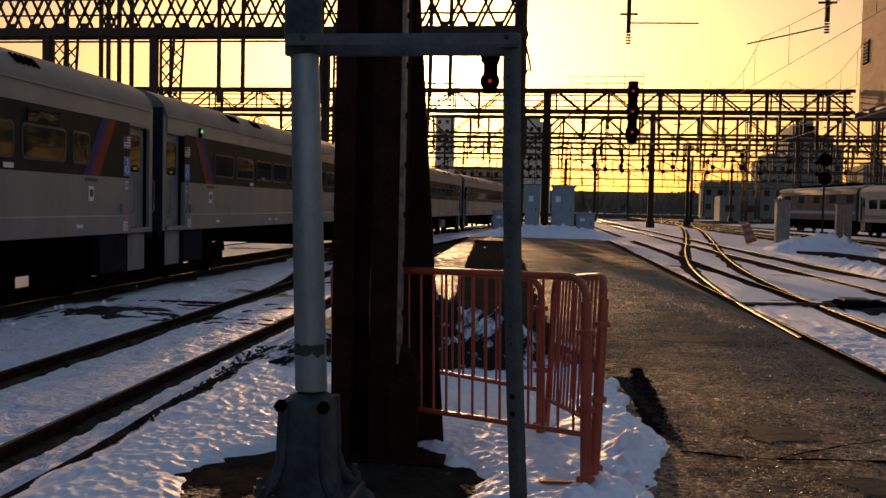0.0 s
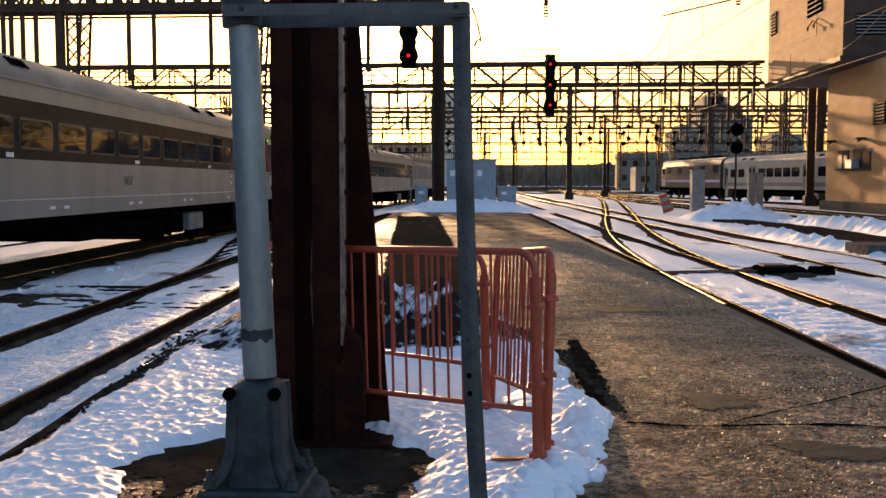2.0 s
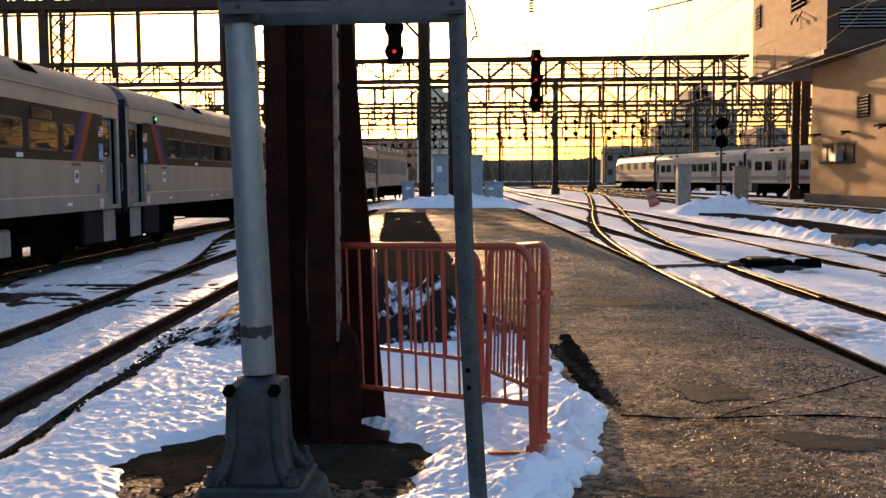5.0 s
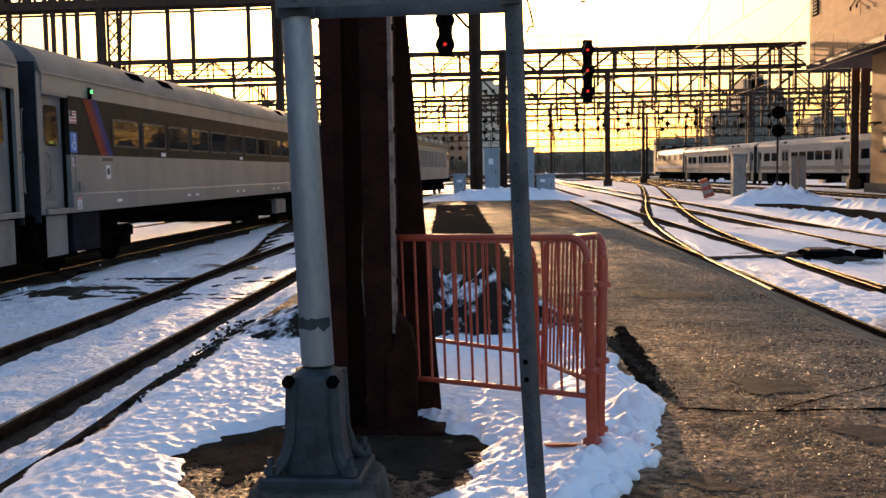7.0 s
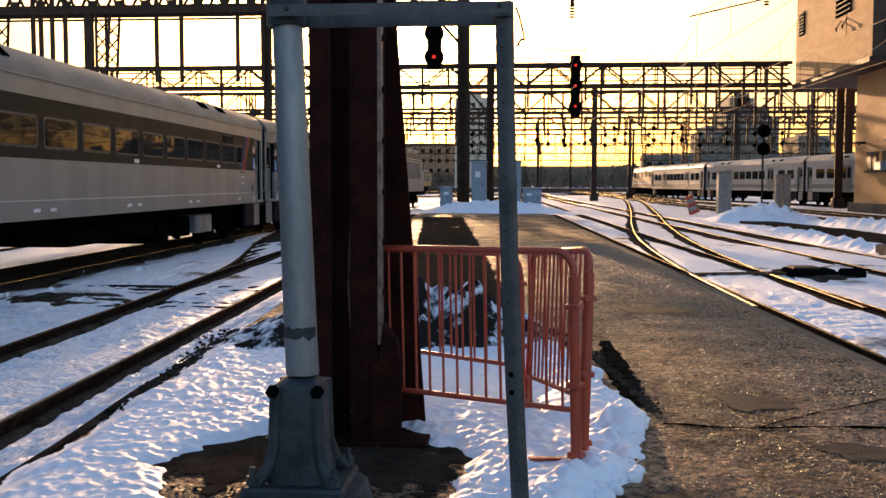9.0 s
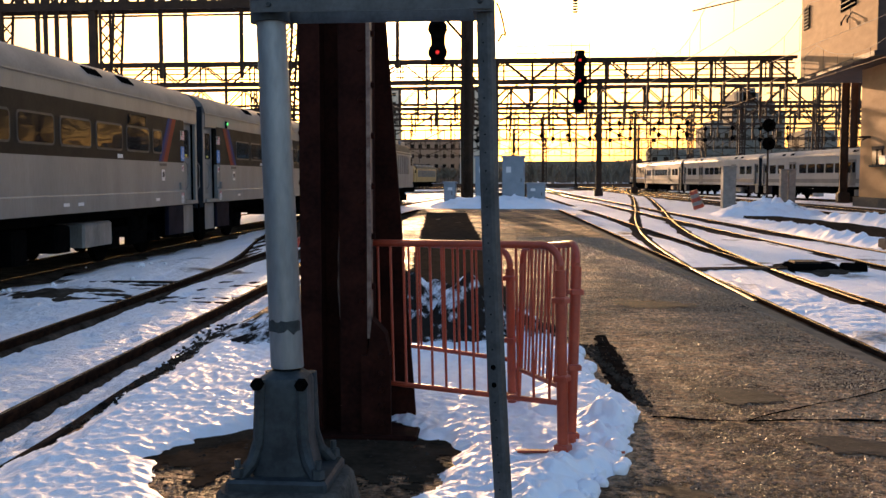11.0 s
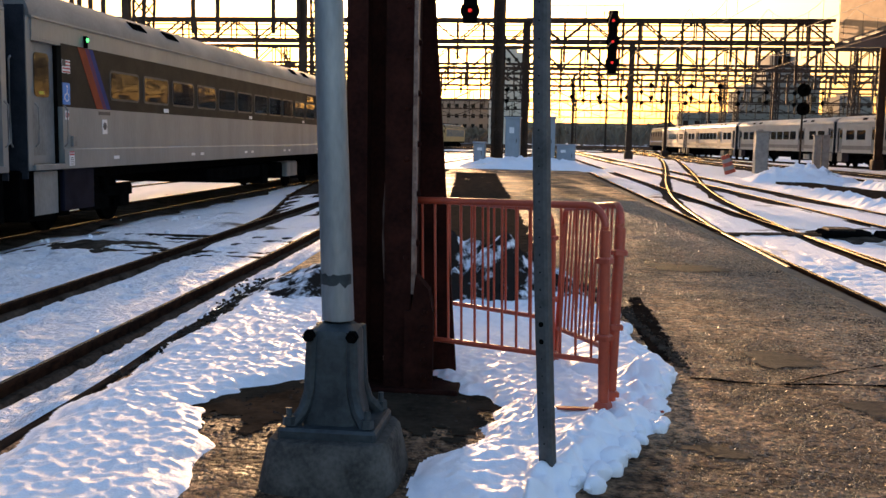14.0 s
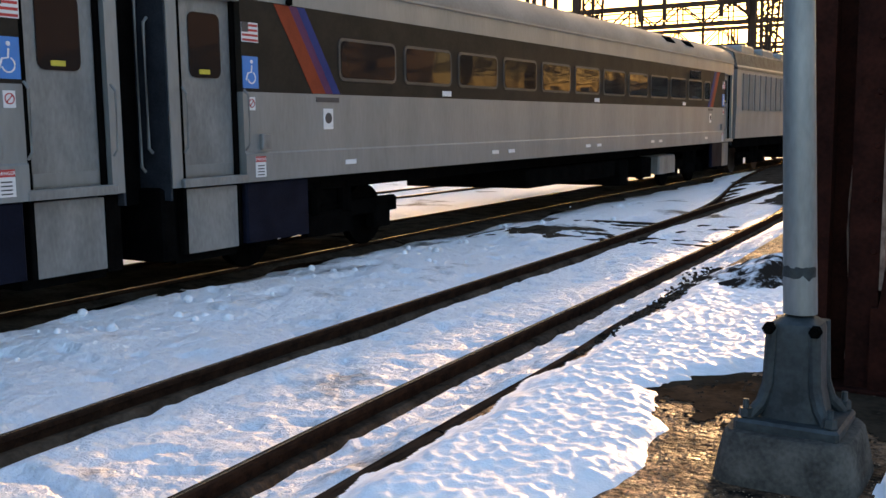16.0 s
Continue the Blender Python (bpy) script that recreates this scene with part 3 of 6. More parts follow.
def build_bed(pts, half, z, y0, y1, seed):
    """Bare ballast along a track, with a ragged edge."""
    line = [p for p in spline(pts, 0.35 if y1 < 40 else 0.7) if y0 <= p.y <= y1]
    fr = frames_of(line)
    vs, fs, cols = [], [], 7
    for o, side, _ in fr:
        for i in range(cols):
            u = 2 * i / (cols - 1) - 1
            w = half * (1 + (0.5 * fbm(o.x + 9 * u, o.y, 0.6, seed, 3) if i in (0, cols - 1) else 0))
            q = o + side * (u * w)
            edge = 0.05 if i in (0, cols - 1) else 0.0
            vs.append((q.x, q.y, z - edge + 0.015 * fbm(q.x, q.y, 2.5, seed, 2)))
    for j in range(len(fr) - 1):
        fs += [(j * cols + i, j * cols + i + 1, (j + 1) * cols + i + 1, (j + 1) * cols + i) for i in range(cols - 1)]
    me = bpy.data.meshes.new("ballast_bed")
    me.from_pydata(vs, [], fs)
    me.materials.append(BALLAST)
    me.shade_smooth()
    me.update()
    tagged(new("ballast_bed", me), "dark bare ballast strip under the rails", "ballast", kind="stuff")


build_bed(RIGHT_MAIN, 1.15, -0.365, 95, 220, 31.0)
build_bed(RIGHT_SECOND, 1.15, -0.365, 88, 220, 33.0)
build_bed(LEFT_NEAR, 1.1, -0.36, 30, 140, 35.0)
build_bed(LEFT_TRAIN, 1.15, -0.37, 12, 75, 3.0)
build_bed(LEFT_TRAIN, 1.15, -0.385, -30, 12.5, 3.0)
build_bed(CROSSOVER, 0.95, -0.36, 21, 46, 5.0)
build_bed(RIGHT_THIRD, 1.5, -0.362, 10, 150, 9.0)
build_bed(RIGHT_FOURTH, 1.5, -0.36, 10, 150, 11.0)
build_bed(RIGHT_TRAIN, 1.4, -0.36, 60, 170, 13.0)
for rail_pts, rz in ((LEFT_NEAR, -0.345), (RIGHT_MAIN, -0.36), (RIGHT_SECOND, -0.36), (RIGHT_TURN, -0.362)):
    for off in (-0.752, 0.752):
        build_bed([tuple(p) for p, _, _ in frames_of(spline(rail_pts, 6.0), off)], 0.12 if rail_pts is LEFT_NEAR else 0.26, rz, -10, 110, off + 20)


def build_far_yard():
    """Bare brown trackbed that takes over from the snow further off."""
    def height(x, y):
        return -0.375 + 0.02 * fbm(x, y, 0.2, 61.0, 2)
    xs, ys = np.arange(-70, 110, 3.0), np.arange(120, 420, 3.0)
    me = grid_mesh("far_trackbed", xs, ys, height, lambda x, y: fbm(x, y, 0.045, 71.0, 3) + (y - 150) / 110 > 0.15)
    me.materials.append(BALLAST)
    tagged(new("far_trackbed", me), "bare brown trackbed of the far yard", "ballast", kind="stuff")


build_far_yard()


def build_ties():
    """Long switch ties that show at the crossover."""
    yard = thing("switch_ties", "row of dark timber switch ties under the crossover", "railway ties")
    for k in range(6):
        y = 13.4 + 0.55 * k
        g = Geo().chamfer(-7.4 - 0.03 * k, -3.75 - 0.03 * k, y, y + 0.24, -0.46, -0.352, 0.02)
        part("tie", g, WOOD, yard)


build_ties()


def build_grit():
    """Exposed stones that stand out of the worn asphalt."""
    rng = np.random.RandomState(5)
    n = 130000
    y = 2.8 + 21.0 * rng.rand(n) ** 2.2
    x = 0.45 - 0.05 * np.maximum(0, y - 9) + (2.5 + 0.03 * np.maximum(0, y - 9)) * rng.rand(n)
    m = n // 45
    y[:m], x[:m] = 2.9 + 1.4 * rng.rand(m), -1.8 + 1.5 * rng.rand(m)
    ok = (x < 3.0 - 0.0427 * y) & ~((x > -1.15) & (x < -0.65) & (y > 3.5) & (y < 4.1))
    x, y = x[ok], y[ok]
    n = len(x)
    r = (0.0032 + 0.0072 * rng.rand(n) ** 2) * (0.8 + 0.05 * y)
    a = rng.rand(n) * 6.28
    z = np.array([0.012 * fbm(float(p), float(q), 0.8, 5.0, 2) for p, q in zip(x, y)]) - 0.001
    vs = np.empty((n, 5, 3))
    for k in range(4):
        vs[:, k] = np.stack([x + r * np.cos(a + k * 1.571) * (0.7 + 0.6 * rng.rand(n)), y + r * np.sin(a + k * 1.571) * (0.7 + 0.6 * rng.rand(n)), z - 0.002], 1)
    vs[:, 4] = np.stack([x + 0.3 * r * rng.randn(n), y + 0.3 * r * rng.randn(n), z + r * (0.35 + 0.5 * rng.rand(n))], 1)
    base = (np.arange(n) * 5)[:, None, None]
    fs = (base + np.array([[0, 1, 4], [1, 2, 4], [2, 3, 4], [3, 0, 4]])[None]).reshape(-1, 3)
    me = bpy.data.meshes.new("grit")
    me.from_pydata(vs.reshape(-1, 3).tolist(), [], fs.tolist())
    me.materials.append(GRIT)
    me.update()
    tagged(new("grit", me), "small exposed stones in the worn asphalt", "gravel", kind="stuff")


build_grit()


# ---- steel column, lamp pole, post and bar ----
def build_column():
    c = thing("steel_column", "tall rust-red riveted steel catenary column on the walkway", "steel column")
    y0, x0, x1, top = 5.15, -1.165, -0.8, 9.6
    g = Geo().box(x0, x0 + 0.115, y0, y0 + 0.02, 0, top).box(x1 - 0.15, x1, y0, y0 + 0.02, 0, top)
    part("front_plate", g, RUST, c)
    g = Geo().box(x0, x0 + 0.018, y0 + 0.02, y0 + 0.3, 0, top).box(x1 - 0.018, x1 + 0.0, y0 + 0.02, y0 + 0.3, 0, top)
    g.box(x0 + 0.1, x0 + 0.115, y0 + 0.02, y0 + 0.11, 0, top).box(x1 - 0.15, x1 - 0.135, y0 + 0.02, y0 + 0.11, 0, top)
    part("channel", g, RUST, c)
    part("web", Geo().box(x0 + 0.018, x1 - 0.018, y0 + 0.14, y0 + 0.16, 0, top), RUST, c)
    part("flange_edge", Geo().box(x1 + 0.001, x1 + 0.022, y0 - 0.008, y0 + 0.06, 0.55, top), RUST_EDGE, c, "flange edge with worn paint")
    # raking rear leg that widens towards the ground
    yb = y0 + 0.34
    rows = [(0.0, x1 + 0.225), (5.0, x1 - 0.14)]
    g = Geo().add([(x1 - 0.2, yb, 0), (rows[0][1], yb, 0), (rows[1][1], yb, 5.0), (x1 - 0.2, yb, 5.0), (x1 - 0.2, yb + 0.03, 0), (rows[0][1], yb + 0.03, 0), (rows[1][1], yb + 0.03, 5.0), (x1 - 0.2, yb + 0.03, 5.0)],
                  [(0, 1, 2, 3), (7, 6, 5, 4), (1, 5, 6, 2), (0, 3, 7, 4), (3, 2, 6, 7), (0, 4, 5, 1)])
    part("rear_leg", g, RUST, c)
    g = Geo()
    z = 0.75
    while z < 4.2:
        g.tube((x1 - 0.03, y0 - 0.012, z), (x1 - 0.03, y0, z), 0.012, 0.018, 8)
        g.tube((x1 + 0.04, y0 + 0.03, z + 0.08), (x1 + 0.022, y0 + 0.03, z + 0.08), 0.012, 0.018, 8)
        g.tube((x0 - 0.014, y0 + 0.05, z + 0.1), (x0, y0 + 0.05, z + 0.1), 0.012, 0.018, 8)
        z += 0.27
    part("rivet", g, RUST, c)
    # base plates and gusset with bolts
    g = Geo().chamfer(x0 - 0.02, x1 + 0.27, y0 - 0.06, y0 + 0.5, 0, 0.03, 0.01)
    g.box(x1 - 0.03, x1 + 0.13, y0 - 0.03, y0 - 0.005, 0.03, 0.46)
    g.add([(x1 + 0.005, y0 - 0.03, 0.46), (x1 + 0.125, y0 - 0.03, 0.46), (x1 + 0.1, y0 - 0.03, 0.58), (x1 + 0.03, y0 - 0.03, 0.66),
           (x1 + 0.005, y0 + 0.08, 0.46), (x1 + 0.125, y0 + 0.08, 0.46), (x1 + 0.1, y0 + 0.08, 0.58), (x1 + 0.03, y0 + 0.08, 0.66)],
          [(0, 1, 2, 3), (7, 6, 5, 4), (0, 4, 5, 1), (1, 5, 6, 2), (2, 6, 7, 3), (3, 7, 4, 0)])
    g.box(x0 - 0.012, x0 + 0.11, y0 - 0.025, y0 - 0.005, 0.03, 0.3)
    for k in range(5):
        g.tube((x1 + 0.08, y0 - 0.05, 0.1 + k * 0.09), (x1 + 0.08, y0 - 0.03, 0.1 + k * 0.09), 0.014, 0.02, 8)
    part("base_gusset", g, RUST, c)
    part("cable", Geo().pipe([(x0 + 0.2 + 0.012 * math.sin(k * 0.9), y0 + 0.1, 0.15 + k * 0.14) for k in range(10)], 0.006, 6), RUST_EDGE, c)


def build_pole():
    """Lamp pole with a finned casting, bolted on a concrete plinth."""
    p = thing("lamp_pole", "grey galvanised pole in a bolted cast base on concrete", "pole", pose(0, 0, -0.045))
    bx, by = -0.905, 3.8
    base = Vector((bx, by, 0))
    foot, head = Vector((bx + 0.005, by, 0.70)), Vector((-0.965, by + 0.02, 2.4))
    g = Geo()
    seg = [foot.lerp(head, k / 6) for k in range(7)]
    n = 28
    vs = [q + Vector((math.cos(2 * math.pi * i / n), math.sin(2 * math.pi * i / n), 0)) * (0.066 - 0.0015 * k) for k, q in enumerate(seg) for i in range(n)]
    g.add(vs, [(k * n + i, k * n + (i + 1) % n, (k + 1) * n + (i + 1) % n, (k + 1) * n + i) for k in range(6) for i in range(n)] + [tuple(6 * n + i for i in range(n))])
    part("shaft", g, GALV, p, "grey galvanised shaft", smooth=True)
    # dark scuff round the shaft
    q = foot.lerp(head, 0.1)
    st = Geo()
    n, vs = 14, []
    for k in range(n + 1):
        a = radians(-165 + 150 * k / n)
        up = 0.022 + 0.012 * fbm(k, 0, 0.5, 3.0, 2)
        for dz in (-up, up):
            vs.append((q.x + 0.0665 * math.cos(a), q.y + 0.0665 * math.sin(a), q.z + dz + 0.01 * fbm(k, 5, 0.6, 4.0, 2)))
    part("scuff_mark", st.add(vs, [(2 * k, 2 * k + 2, 2 * k + 3, 2 * k + 1) for k in range(n)]), GALV_DARK, p, "dark scuff on the shaft")
    # cast base: square sleeve with fins that flare to a plate
    g = Geo()
    prof = [(0.285, 0.135), (0.32, 0.13), (0.40, 0.112), (0.5, 0.108), (0.58, 0.106), (0.645, 0.105), (0.665, 0.098), (0.69, 0.06)]
    n = 24
    vs, fs = [], []
    for z, r in prof:
        for i in range(n):
            a = 2 * math.pi * i / n
            w = r * (1 + 0.16 * (abs(math.cos(2 * a)) ** 4)) * (1.0 - 0.06 * abs(math.sin(2 * a)) ** 6)
            vs.append((bx + w * math.cos(a + math.pi / 4), by + w * math.sin(a + math.pi / 4), z))
    for k in range(len(prof) - 1):
        fs += [(k * n + i, k * n + (i + 1) % n, (k + 1) * n + (i + 1) % n, (k + 1) * n + i) for i in range(n)]
    fs.append(tuple((len(prof) - 1) * n + i for i in range(n)))
    g.add(vs, fs)
    for sx, sy in ((-1, -1), (1, -1), (-1, 1), (1, 1)):
        f = Geo().pipe([(bx + sx * 0.155, by + sy * 0.14, 0.28), (bx + sx * 0.11, by + sy * 0.105, 0.34), (bx + sx * 0.088, by + sy * 0.088, 0.42), (bx + sx * 0.084, by + sy * 0.084, 0.55), (bx + sx * 0.08, by + sy * 0.08, 0.665)], 0.027, 10)
        part("corner_rib", f, GALV_DARK, p, smooth=True)
    part("base_plate", Geo().chamfer(bx - 0.2, bx + 0.2, by - 0.19, by + 0.19, 0.243, 0.285, 0.012), GALV_DARK, p)
    part("cast_base", g, GALV_DARK, p, "weathered dark cast base with fins", smooth=True)
    for sx in (-1, 1):
        b = Geo().tube((bx + sx * 0.088, by - 0.135, 0.65), (bx + sx * 0.088, by - 0.1, 0.65), 0.024, 0.026, 6)
        b.tube((bx + sx * 0.088, by - 0.15, 0.65), (bx + sx * 0.088, by - 0.135, 0.65), 0.013, 0.013, 8)
        part("clamp_bolt", b, BLACK, p)
        for sy in (-1, 1):
            b = Geo().tube((bx + sx * 0.16, by + sy * 0.15, 0.29), (bx + sx * 0.16, by + sy * 0.15, 0.325), 0.028, 0.026, 6)
            b.tube((bx + sx * 0.16, by + sy * 0.15, 0.325), (bx + sx * 0.16, by + sy * 0.15, 0.36), 0.013, 0.012, 8)
            part("anchor_bolt", b, GALV_DARK, p)
    # plinth: battered, rounded at the corners
    g = Geo()
    n, vs, fs = 40, [], []
    for z, r in ((-0.02, 0.285), (0.02, 0.288), (0.12, 0.272), (0.225, 0.25), (0.24, 0.238), (0.244, 0.2)):
        for i in range(n):
            a = 2 * math.pi * i / n
            c, s = math.cos(a), math.sin(a)
            w = r / (abs(c) ** 5 + abs(s) ** 5) ** 0.2 * (1 + 0.012 * fbm(c * 2, s * 2 + z * 6, 1.4, 3.0, 2))
            vs.append((bx + w * c, by + w * s, z))
    for k in range(5):
        fs += [(k * n + i, k * n + (i + 1) % n, (k + 1) * n + (i + 1) % n, (k + 1) * n + i) for i in range(n)]
    fs.append(tuple(5 * n + i for i in range(n)))
    part("plinth", g.add(vs, fs), CONCRETE_DARK, p, "stained concrete plinth", smooth=True)
    # collar at the top that holds the bar
    part("collar", Geo().tube((head.x + 0.01, by + 0.015, 2.07), (head.x, by + 0.02, 2.42), 0.078, 0.076, 24), GALV_DARK, p, smooth=True)


def build_post():
    """Perforated sign post that leans, and the flat bar between it and the pole."""
    p = thing("sign_post", "leaning weathered grey steel sign post standing in snow", "post")
    a, b = Vector((-0.019, 3.77, -0.02)), Vector((-0.104, 3.76, 2.1))
    fr = [(a.lerp(b, k / 10) + Vector((-0.0135 * math.sin(math.pi * k / 10), 0, 0)), Vector((0.9, -0.43, 0)), Vector((0.43, 0.9, 0))) for k in range(11)]
    g = Geo().sweep([(-0.03, -0.016), (-0.018, -0.022), (0.018, -0.022), (0.03, -0.016), (0.03, 0.022), (0.022, 0.022), (0.018, -0.012), (-0.018, -0.012), (-0.022, 0.022), (-0.03, 0.022)], fr)
    part("channel", g, GALV_POST, p)
    for k in range(1, 30):
        o, s, u = fr[0][0].lerp(fr[-1][0], k / 30.5) + Vector((-0.0135 * math.sin(math.pi * k / 30.5), 0, 0)), fr[0][1], fr[0][2]
        big = k in (9, 10)
        part("hole", Geo().disc(o - u * 0.0235, 0.011 if big else 0.003, u, 0.003, 10), BLACK, p)
    bar = thing("cross_bar", "grey flat steel bar bolted between pole and sign post", "bar")
    g = Geo().chamfer(-1.0, -0.075, 3.70, 3.708, 2.048, 2.092, 0.003).box(-1.0, -0.075, 3.708, 3.75, 2.086, 2.092)
    part("angle_bar", g, GALV_POST, bar)
    part("rear_bar", Geo().box(-0.93, -0.1, 3.902, 3.91, 2.035, 2.085), GALV_POST, bar)
    part("return_plate", Geo().box(-0.15, -0.075, 3.708, 3.902, 2.04, 2.048), GALV_POST, bar)
    for x in (-0.93, -0.12):
        part("bolt", Geo().tube((x, 3.69, 2.076), (x, 3.7, 2.076), 0.009, 0.011, 6), GALV_DARK, bar)
    part("wire_loop", Geo().pipe([(-0.06 + 0.035 * math.sin(k * 0.42), 3.76, 2.05 - 0.02 * k + 0.03 * math.cos(k)) for k in range(8)], 0.004, 6), BLACK, bar)


def build_barrier(name, at, width=1.28, height=0.86, bars=17, label=""):
    """Crowd-control barrier: bent tube frame, thin uprights, lower rail and feet. x along it, z up, y across."""
    b = thing(name, label, "barrier", at, "barriers")
    r, z0 = 0.019, 0.31
    rad = 0.1
    arc = [(0.5 * math.pi * k / 6) for k in range(7)]
    loop = [(0, 0, -0.06)] + [(0, 0, z0)] + [(rad - rad * math.cos(a), 0, height - rad + rad * math.sin(a)) for a in arc]
    loop += [(width - rad + rad * math.sin(a), 0, height - rad + rad * math.cos(a)) for a in arc] + [(width, 0, z0), (width, 0, -0.06)]
    part("frame", Geo().pipe(loop, r, 12), ORANGE, b, smooth=True)
    part("bottom_rail", Geo().tube((0, 0, z0), (width, 0, z0), 0.014, n=10), ORANGE, b, smooth=True)
    for k in range(bars):
        x = 0.07 + (width - 0.14) * k / (bars - 1)
        part("upright", Geo().tube((x, 0, z0), (x, 0, height), 0.0072, n=7), ORANGE, b, smooth=True)
    for x in (0.0, width):
        part("foot", Geo().bar((x, -0.28, 0.012), (x, 0.28, 0.012), 0.045, 0.012), ORANGE, b)
    part("end_post", Geo().tube((0, 0, -0.05), (0, 0, height - 0.12), 0.027, n=12), ORANGE, b, smooth=True)
    for z in (0.08, 0.42, 0.8):
        part("hinge_hook", Geo().chamfer(-0.036, 0.036, -0.036, 0.036, z, z + 0.03, 0.008), ORANGE, b)
    return b


build_column()
build_pole()
build_post()


BARRIER = "orange-red painted steel crowd barrier with thin uprights, standing in snow"
build_barrier("crowd_barrier", pose(0.24, 4.69, 0.01, 0, 1.5, 150), 1.55, 1.08, 17, BARRIER)
build_barrier("crowd_barrier", pose(0.28, 4.84, 0.03, 3, 5.0, 104.8), 1.1, 1.06, 13, "orange-red painted steel crowd barrier set at an angle in snow")
build_barrier("crowd_barrier", pose(-0.03, 5.88, 0.0, -2, 0, 146), 1.9, 0.99, 20, BARRIER)
def build_snow_patch():
    """Old granular snow on the walkway, with a melted hole round the pole and column."""
    def mask(x, y):
        e = 0.10 * fbm(x, y, 2.2, 21.0, 3)
        left = x - left_edge(y) - 0.03 + 0.8 * e
        hole = math.hypot((x + 1.02) / 0.82, (y - 4.65) / 0.86) - 0.9 + 1.3 * e + 0.07 * fbm(x, y, 7.0, 23.0, 2)
        strip = max(abs(x + 1.0) - 0.48, y - 4.5) + 0.8 * e
        lim = float(np.interp(y, (0.5, 3.1, 3.75, 4.5, 5.05, 5.8, 6.6, 7.5, 8.4, 9.2), (-0.5, -0.12, 0.16, 0.47, 0.62, 0.70, 0.6, 0.46, 0.3, -0.6)))
        right = lim - x + 0.7 * e
        return min(left, hole, strip, right, 9.3 - y + 3 * e, y - 2.15 + 2 * e)

    def height(x, y):
        d = mask(x, y)
        h = 0.045 * smooth(0, 0.2, d) - 0.012 * (1 - smooth(0, 0.05, d))
        # sun cups, drawn out across the light
        h += (0.026 + 0.008 * fbm(x, y, 0.9, 52.0, 1)) * bowls(x, y, 16.0, 14.5, 2.0) * smooth(0.02, 0.16, d) + 0.004 * fbm(x, y, 22.0, 1.0, 2) * smooth(0.0, 0.1, d)
        rim = smooth(-0.05, 0.12, d) * (1 - smooth(0.18, 0.42, d))
        if x > -0.1 and y > 3.2:
            h += 0.085 * rim * max(0, 0.35 + fbm(x, y, 3.2, 31.0, 3)) + 0.06 * rim * abs(fbm(x, y, 8.0, 33.0, 2))
        h += 0.02 * fbm(x, y, 1.1, 44.0, 2)
        return max(h, -0.02) + 0.004
    xs, ys = np.arange(-3.15, 1.0, 0.0125), np.concatenate([np.arange(2.0, 6.0, 0.0125), np.arange(6.0, 9.4, 0.02)])
    me = grid_mesh("snow_patch", xs, ys, height, lambda x, y: mask(x, y) > -0.02)
    me.materials.append(SNOW)
    tagged(new("snow_patch", me), "crusted granular snow with sun cups on the walkway", "snow", kind="stuff")


def heap(name, cx, cy, rx, ry, h, mat, label, category="snow heap", seed=0.0, step=0.06, rough=0.5, kind=""):
    """A heap with a lumpy surface."""
    def height(x, y):
        u = math.hypot((x - cx) / rx, (y - cy) / ry)
        u *= 1 + 0.25 * fbm(x, y, 1.0 / max(rx, ry) * 1.6, seed, 2)
        base = max(0.0, 1 - u ** 1.7)
        return base * h * (1 + rough * fbm(x, y, 2.2, seed + 3, 3)) + (0.0 if u < 1 else -0.06 * (u - 1)) + 0.25 * rough * h * smooth(0, 0.3, base) * abs(fbm(x, y, 6.0, seed + 5, 2))
    xs, ys = np.arange(cx - rx * 1.1, cx + rx * 1.1, step), np.arange(cy - ry * 1.1, cy + ry * 1.1, step)
    return grid_mesh(name, xs, ys, height, lambda x, y: height(x, y) > -0.03)


def place_heap(name, cx, cy, rx, ry, h, mat, label, z=0.0, **kw):
    me = heap(name, cx, cy, rx, ry, h, mat, label, **kw)
    me.materials.append(mat)
    ob = new(name, me)
    ob.location.z = z
    return tagged(ob, label, "mud" if name == "mud" else "snow heap", kind="stuff")


build_snow_patch()
place_heap("dirt_heap", -0.85, 8.75, 1.2, 0.7, 0.5, SNOW_DIRTY, "heap of dark dirt with patches of old snow", seed=3.0, step=0.03, rough=0.8)
place_heap("dirt_heap", -2.12, 8.7, 0.62, 0.95, 0.2, SNOW_DIRTY, "low dark heap of dirt and snow beside the rail", seed=13.0, step=0.04, rough=0.6)
place_heap("snow_heap", -1.6, 49.0, 4.0, 2.6, 0.5, SNOW, "ploughed snow heap at the walkway's end", seed=5.0, step=0.16)
place_heap("snow_heap", 0.3, 6.15, 0.0 + 0.3, 0.9, 0.12, SNOW, "ridge of cleared snow beside the barrier", seed=8.0, step=0.025, rough=0.9)
place_heap("snow_bank", 11.7, 49.5, 2.6, 3.4, 0.66, SNOW, "ploughed snow bank at the end of the island walkway", z=-0.4, seed=15.0, step=0.12, rough=0.7)
place_heap("snow_bank", 9.1, 31.0, 0.6, 16.0, 0.3, SNOW, "long ridge of cleared snow beside the island walkway", z=-0.42, seed=25.0, step=0.08, rough=0.5)
place_heap("snow_bank", 13.1, 33.0, 0.7, 17.0, 0.5, SNOW, "long ridge of cleared snow beside the island walkway", z=-0.4, seed=28.0, step=0.1, rough=0.55)


